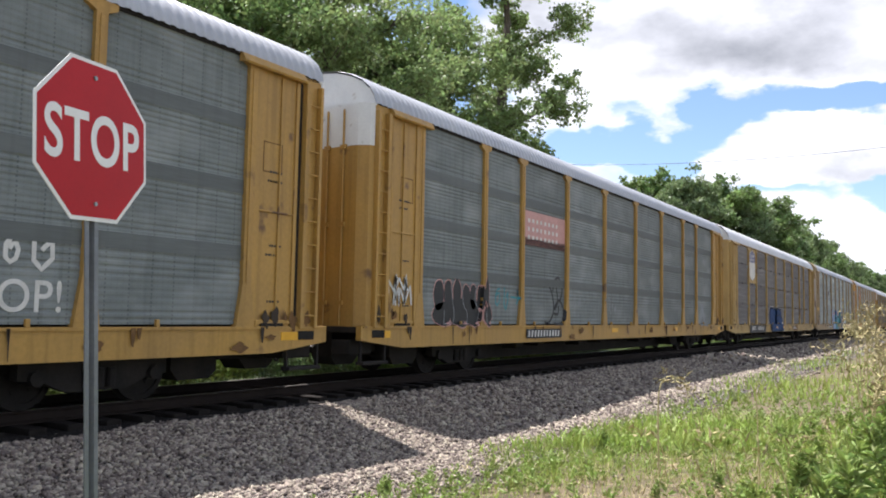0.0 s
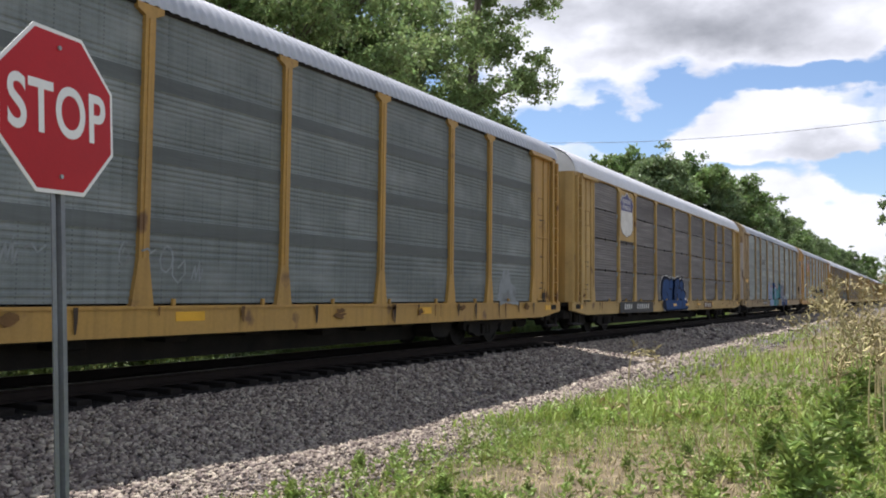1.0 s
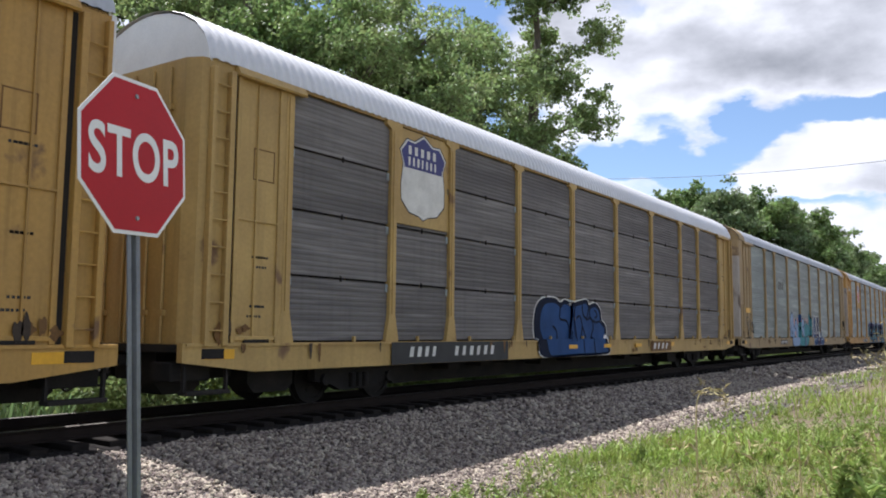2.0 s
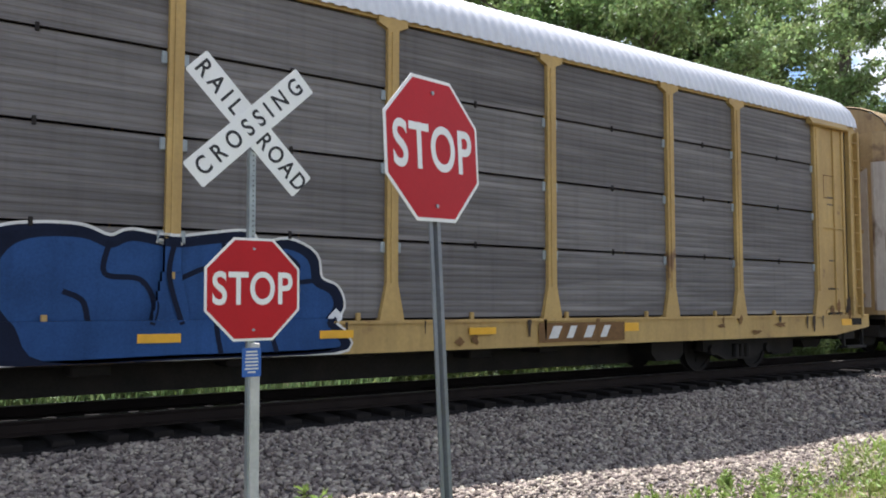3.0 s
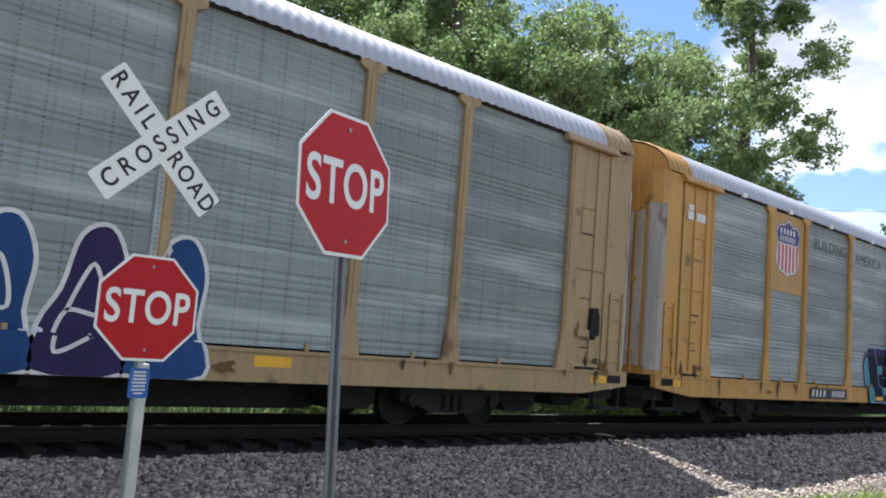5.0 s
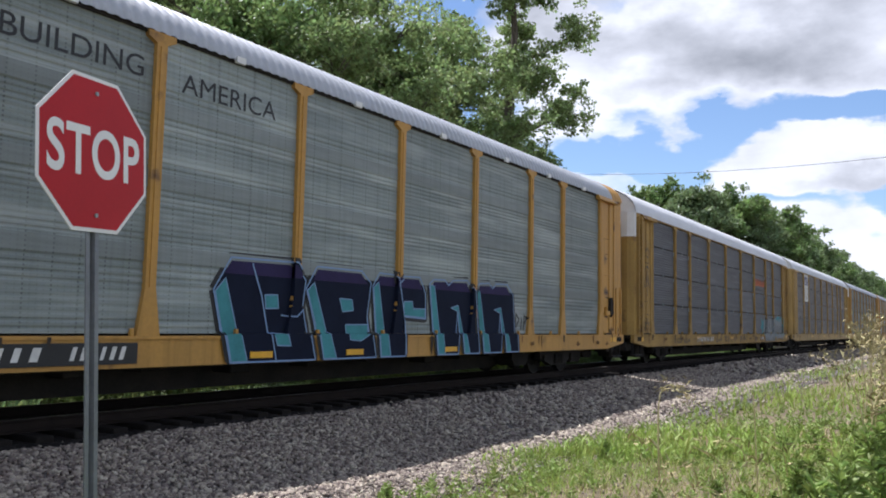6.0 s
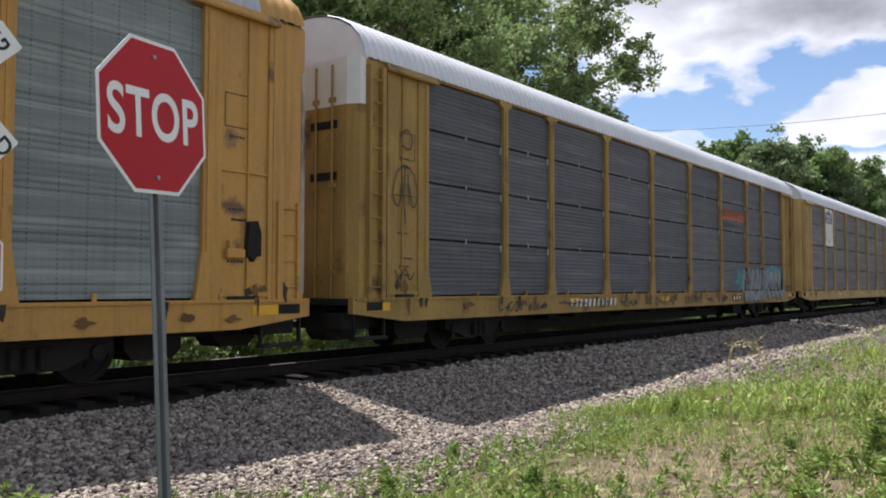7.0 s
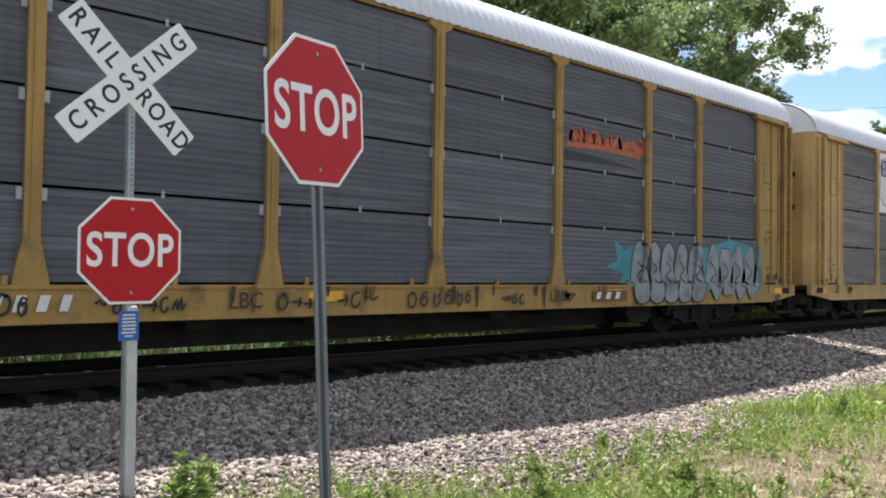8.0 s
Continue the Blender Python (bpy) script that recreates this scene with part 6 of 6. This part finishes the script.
    blocks = [  # body, purple top, teal faces of each letter
        ([(-3.25, 1.76), (-2.92, 2.27), (-1.50, 2.29), (-1.22, 2.0), (-1.28, 1.55), (-1.02, 0.66), (-2.95, 0.66)], [(-3.05, 2.02), (-2.90, 2.22), (-1.52, 2.24), (-1.30, 2.02)],
         [[(-3.22, 1.74), (-3.02, 1.95), (-2.60, 0.67), (-2.93, 0.67)], [(-2.18, 1.72), (-1.89, 1.73), (-1.86, 1.51), (-2.15, 1.50)], [(-2.02, 1.11), (-1.70, 1.09), (-1.63, 0.90), (-1.95, 0.91)]]),
        ([(-1.20, 1.87), (-0.94, 2.26), (0.31, 2.26), (0.60, 2.05), (0.50, 1.42), (0.69, 0.66), (-0.80, 0.66), (-0.98, 1.3)], [(-1.02, 2.02), (-0.92, 2.21), (0.30, 2.21), (0.52, 2.02)],
         [[(-1.17, 1.84), (-1.0, 1.98), (-0.46, 0.67), (-0.80, 0.67), (-0.95, 1.3)], [(-0.31, 1.73), (0.04, 1.72), (0.09, 1.52), (-0.22, 1.49)], [(-0.13, 1.26), (0.52, 1.27), (0.54, 1.11), (0.23, 0.97), (-0.09, 0.99)]]),
        ([(0.66, 2.0), (0.86, 2.26), (1.37, 2.25), (1.45, 2.1), (1.65, 2.24), (2.25, 2.25), (2.46, 1.92), (2.48, 1.40), (1.66, 1.44), (1.66, 0.66), (0.84, 0.66)], [(0.76, 2.03), (0.88, 2.20), (2.22, 2.20), (2.36, 2.0)],
         [[(0.69, 1.98), (0.84, 2.08), (1.16, 0.67), (0.86, 0.67)], [(1.70, 1.74), (1.98, 1.75), (2.02, 1.60), (2.45, 1.61), (2.45, 1.42), (1.68, 1.46)]]),
        ([(2.60, 2.14), (2.77, 2.24), (3.20, 2.25), (3.36, 2.14), (3.55, 2.26), (4.15, 2.29), (4.40, 2.06), (4.58, 0.66), (3.92, 0.66), (3.74, 1.58), (3.66, 0.66), (2.84, 0.66)], [(2.66, 2.03), (2.80, 2.19), (4.12, 2.23), (4.28, 2.03)],
         [[(2.63, 2.12), (2.80, 2.1), (3.14, 0.67), (2.86, 0.67)], [(3.46, 1.66), (3.76, 1.72), (4.16, 0.67), (3.94, 0.67), (3.76, 1.58)]]),
        ([(4.52, 2.10), (4.70, 2.25), (5.15, 2.28), (5.32, 2.16), (5.50, 2.28), (6.05, 2.29), (6.36, 2.04), (6.52, 0.66), (5.88, 0.66), (5.70, 1.58), (5.62, 0.66), (4.78, 0.66)], [(4.60, 2.03), (4.74, 2.20), (6.02, 2.23), (6.24, 2.03)],
         [[(4.55, 2.08), (4.72, 2.08), (5.08, 0.67), (4.80, 0.67)], [(5.40, 1.66), (5.72, 1.72), (6.12, 0.67), (5.90, 0.67), (5.72, 1.58)]])]
    for body, crown, faces in blocks:
        paint(c, stroke(body + body[:1], 0.16), PATCH, 0, "graffiti")
        paint(c, [body], NAVY, 1, "graffiti", "navy and teal block-letter graffiti")
        paint(c, [crown], PURPLE, 3, "graffiti")
        paint(c, faces, TEAL, 4, "graffiti")
        paint(c, stroke(body + body[:1], 0.028), LIGHT_BLUE, 5, "graffiti", "pale outline of block-letter graffiti")
        for poly in faces:
            paint(c, stroke(poly + poly[:1], 0.02), LIGHT_BLUE, 6, "graffiti")
    paint(c, stroke([(-2.47, 2.2), (-2.25, 1.7), (-1.97, 0.68)], 0.03) + stroke([(-1.8, 1.4), (-1.5, 1.38), (-1.35, 1.5)], 0.025) + stroke([(1.42, 2.1), (1.62, 1.4), (1.68, 0.7)], 0.03), LIGHT_BLUE, 6, "graffiti")
    for x in (-2.3, 0.05, 3.35):
        plate(c, x - 0.24, x + 0.24, 0.72, 0.82, BRIGHT_YELLOW, -1.556, "reflector", "bright yellow reflective strip", 0.024)
    for a, b in zip(BAYS, BAYS[1:]):
        plate(c, a / 2 + b / 2 - 0.09, a / 2 + b / 2 + 0.09, 5.30, 5.40, SIGN_WHITE, -1.53, "eave_bracket", "small white bracket under the eave", 0.06)
    paint(c, stroke([(6.52, 1.25), (6.55, 1.6), (6.72, 1.45), (6.55, 1.25)], 0.05) + stroke([(6.82, 1.2), (6.85, 1.5)], 0.05) + stroke([(6.95, 1.2), (7.0, 1.55), (7.14, 1.5), (7.0, 1.35)], 0.05), SIGN_BLACK, 0, "graffiti", "small black sprayed tag")
    plate(c, -6.9, -4.6, 0.70, 0.98, PATCH, -1.5325, "number_board", "dark board with white markings", 0.004)
    bars(c, -6.8, -5.9, 0.76, 0.93, 4, DECAL_WHITE, "marking", -1.5340, 9, 0.05)
    bars(c, -5.6, -4.75, 0.76, 0.93, 6, DECAL_WHITE, "marking", -1.5340, 10, 0.05)
    for x0, z0, x1, z1 in ((-12.95, 4.62, -12.75, 4.75), (-12.62, 4.42, -12.25, 4.60), (-12.98, 4.42, -12.70, 4.60)):
        plate(c, x0, x1, z0, z1, DECAL_WHITE, -1.476, "notice_plate", "", 0.006)
    end_marks(c, 5)

    c = cars[5]
    paint(c, stroke(scrawl(4.75, 7.05, 3.66, 3.96, 26, 77), 0.10) + stroke([(4.7, 3.66), (5.8, 3.70), (7.0, 3.66)], 0.09), ORANGE, 0, "graffiti", "orange sprayed lettering")
    paint(c, [[(4.62, 3.56), (5.6, 3.52), (7.0, 3.40), (4.62, 3.36)]], PATCH, 0, "graffiti", "black wedge under orange lettering")
    paint(c, [[(5.95, 1.42), (6.3, 1.55), (6.2, 1.95), (6.55, 1.75), (6.9, 1.9), (6.9, 1.0), (6.4, 1.1), (6.5, 1.3)], [(9.3, 0.95), (9.65, 0.95), (9.75, 1.9), (9.25, 1.85)], [(11.6, 0.95), (12.1, 0.95), (12.0, 2.0), (11.7, 1.9)]], TEAL, 0, "graffiti", "teal splashes behind grey graffiti")
    paint(c, [[(9.7, 1.0), (11.7, 1.0), (11.8, 2.0), (10.7, 2.1), (9.8, 1.9)]], TEAL, 0, "graffiti")
    for k in range(5):
        x = 7.06 + 0.53 * k
        body = curve([(x - 0.26, 0.80), (x - 0.30, 1.2), (x - 0.22, 1.75), (x, 1.95), (x + 0.20, 1.75), (x + 0.16, 1.4), (x + 0.28, 1.15), (x + 0.22, 0.82), (x, 0.70)], True, 4)
        paint(c, stroke(body + body[:1], 0.07), PATCH, 1, "graffiti")
        paint(c, [body], PALE_GREY, 2, "graffiti", "pale grey bubble-letter graffiti with teal splashes")
        paint(c, stroke(curve([(x - 0.12, 1.55), (x + 0.08, 1.4), (x - 0.1, 1.25), (x + 0.12, 1.12)]), 0.03), PATCH, 4, "graffiti")
    for k in range(4):
        x = 9.95 + 0.56 * k
        body = blob(x, 1.36, 0.33, 0.58, 130 + k, 24, 0.12)
        paint(c, stroke(body + body[:1], 0.04), PATCH, 1, "graffiti")
        paint(c, [body], PALE_GREY, 2, "graffiti", "pale grey bubble-letter graffiti with teal splashes")
        paint(c, stroke(curve([(x - 0.16, 1.6), (x + 0.1, 1.35), (x - 0.12, 1.15), (x + 0.18, 1.0)]), 0.035), PATCH, 4, "graffiti")
    for x in (-1.85, 4.4):
        letters("graffiti_lettering", "LBC", 0.30, SIGN_BLACK, c, pose(x, -1.5345, 0.86), "black sprayed letters LBC", wide=0.95)
    rng = random.Random(12)
    x = -9.6
    while x < 3.9:
        if -2.9 < x < -1.4:
            x = -1.4
        shapes, end = scribble(x, 0.72, rng.uniform(0.20, 0.27), rng.randint(3, 6), 0.034, int(x * 10) + 200)
        paint(c, shapes, SIGN_BLACK, 1, "graffiti", "thin black sprayed handwriting on the sill")
        x = end + rng.uniform(0.15, 0.9)
    plate(c, 5.4, 6.5, 0.76, 0.96, RUST, -1.5325, "emblem_board", "", 0.004)
    bars(c, 5.5, 6.4, 0.80, 0.93, 3, DECAL_WHITE, "marking", -1.5340, 13, 0.05)
    bars(c, -6.5, -3.9, 0.78, 0.96, 11, DECAL_WHITE, "marking", -1.5340, 14, 0.05)
    for pts in ([(-12.75, 3.95), (-12.58, 4.10), (-12.42, 3.95), (-12.50, 3.75), (-12.70, 3.80)], [(-12.85, 3.30), (-12.62, 3.45), (-12.36, 3.30)], [(-12.85, 3.30), (-12.96, 2.90), (-12.80, 2.70), (-12.70, 3.10)],
                [(-12.36, 3.30), (-12.26, 2.90), (-12.40, 2.70), (-12.50, 3.10)], [(-12.62, 3.40), (-12.66, 2.80), (-12.60, 2.40)], [(-12.54, 3.30), (-12.50, 2.75)], [(-12.90, 1.55), (-12.75, 1.40), (-12.62, 1.58), (-12.48, 1.38), (-12.35, 1.52)]):
        paint(c, stroke(curve(pts), 0.026), SIGN_BLACK, 1, "graffiti", "black sprayed drawing on the end plate")
    end_marks(c, 6)

    c = cars[6]
    shield(c, -8.27, 4.28, 1.55, 1.68, False, ground=WHITE)
    end_marks(c, 7)
    for k in (7, 8, 9):
        end_marks(cars[k], 10 + k)


mark_cars()


# ---- signs ----
def octagon(half):
    a = half * math.tan(math.pi / 8)
    return [(-a, half), (a, half), (half, a), (half, -a), (a, -half), (-a, -half), (-half, -a), (-half, a)][::-1]


def add_stop_plate(parent, z, tilt=0.0):
    """The red plate with its white rim, letters and bolts, centred at height z before the post."""
    bm = bmesh.new()
    prism(bm, octagon(0.381), -0.004, 0.0)
    plate = part("sign_plate", bm, SIGN_WHITE, parent, "octagonal plate with a white rim", pose(0, -0.045, z, tilt))
    bm = bmesh.new()
    prism(bm, octagon(0.362), -0.0062, -0.004)
    part("red_face", bm, RED, plate)
    letters("lettering", "STOP", 0.335, SIGN_WHITE, plate, pose(-0.004, -0.0075, -0.006), "white word STOP", wide=0.775, bold=0.006, spacing=1.06)
    for dz in (-0.30, 0.30):
        bm = bmesh.new()
        tube(bm, [(0, -0.014, dz), (0, -0.004, dz)], 0.011, 8)
        part("bolt", bm, GALV, plate)


def build_near_stop():
    m = pose(0, 0, 0, -1.8, -2.0, 15.2)
    base_at = Vector((2.43, 3.525, 2.465)) - m.to_3x3() @ Vector((0, -0.045, 2.52))
    s = thing("stop_sign", "red octagonal stop sign on a galvanised channel post in grass", "stop sign", Matrix.Translation(base_at) @ m, "stop signs")
    bm = bmesh.new()
    prof = [(-0.044, 0.0), (-0.044, -0.006), (-0.022, -0.006), (-0.013, -0.034), (0.013, -0.034), (0.022, -0.006), (0.044, -0.006), (0.044, 0.0), (0.018, 0.0), (0.009, -0.028), (-0.009, -0.028), (-0.018, 0.0)]
    prof = [(x, -0.034 - y) for x, y in prof]
    lo = [bm.verts.new((x, y, -0.5)) for x, y in prof]
    hi = [bm.verts.new((x, y, 2.86)) for x, y in prof]
    for i in range(len(prof)):
        bm.faces.new((lo[i], lo[(i + 1) % 12], hi[(i + 1) % 12], hi[i]))
    part("post", bm, GALV_GREEN, s, "galvanised steel channel post")
    add_stop_plate(s, 2.52)


def build_crossing_sign():
    s = thing("railroad_crossing_sign", "white railroad crossbuck above a red stop sign on a pale post", "crossing sign", pose(2.41, 5.86, 0.0, 0, -0.5, 3.0))
    bm = bmesh.new()
    box(bm, -0.026, 0.026, -0.02, 0.032, -0.45, 3.12, 0.004)
    post = part("post", bm, GALV, s, "perforated galvanised post")
    bm = bmesh.new()
    for k in range(66):
        z = 0.6 + k * 0.038
        tube(bm, [(0.004, -0.0215, z), (0.004, -0.0195, z)], 0.006, 6)
    part("post_holes", bm, SIGN_BLACK, post)
    bm = bmesh.new()
    box(bm, -0.012, 0.064, -0.036, 0.045, -0.5, 1.36, 0.006)
    part("lower_post", bm, PALE_POST, s, "pale weathered lower post")
    add_stop_plate(s, 1.76)
    for k, (angle, word, y) in enumerate(((-45.0, "RAIL", -0.040), (42.8, "CROSSING", -0.047))):
        bm = bmesh.new()
        w, h, r = 0.61, 0.114, 0.012
        prism(bm, [(-w + r, -h), (w - r, -h), (w, -h + r), (w, h - r), (w - r, h), (-w + r, h), (-w, h - r), (-w, -h + r)], -0.004, 0.0)
        blade = part("crossbuck_blade", bm, SIGN_WHITE, s, "white crossbuck board with black letters", pose(-0.03, y, 2.985, 0, -angle))
        if k == 0:
            letters("lettering", "RAIL", 0.185, SIGN_BLACK, blade, pose(-0.36, -0.0058, 0), wide=0.86, bold=0.003, spacing=1.5)
            letters("lettering", "ROAD", 0.185, SIGN_BLACK, blade, pose(0.36, -0.0058, 0), wide=0.86, bold=0.003, spacing=1.25)
        else:
            letters("lettering", "CROSSING", 0.185, SIGN_BLACK, blade, pose(0.0, -0.0058, 0), wide=0.86, bold=0.003, spacing=1.62)
    bm = bmesh.new()
    prism(bm, [(-0.068, -0.10), (0.068, -0.10), (0.075, -0.093), (0.075, 0.105), (0.068, 0.112), (-0.068, 0.112), (-0.075, 0.105), (-0.075, -0.093)], -0.003, 0.0)
    plate = part("notice_plate", bm, SIGN_BLUE, s, "small blue emergency notice plate", pose(-0.008, -0.042, 1.215))
    rng = random.Random(5)
    for k in range(7):
        bm = bmesh.new()
        half = rng.uniform(0.03, 0.055)
        box(bm, -half, half, -0.0042, -0.003, 0.078 - k * 0.025, 0.090 - k * 0.025)
        part("text_line", bm, DECAL_WHITE, plate)


build_near_stop()
build_crossing_sign()


# ---- what moves ----
TRAIN = [(0.0, 55.1), (1.0, 38.3), (2.5, 12.9), (3.5, -4.07), (5.5, -37.68), (7.0, -62.62), (8.0, -79.5)]


def motions():
    for i, car in enumerate(cars):
        walk(car, [(t, pose(x + (i - 2) * PITCH, TRACK_Y, RAIL_Z)) for t, x in TRAIN])
    times = [k / FPS for k in range(int(8 * FPS) + 1)]
    run = np.interp(times, [t for t, _ in TRAIN], [x for _, x in TRAIN])
    for car in cars[:9]:
        for wheels in car.children_recursive:
            if wheels.name.startswith("wheelset"):
                at = wheels.location.copy()
                walk(wheels, [(t, pose(at.x, at.y, at.z, 0, math.degrees(x / 0.419) % 360, 0)) for t, x in zip(times, run)])


motions()
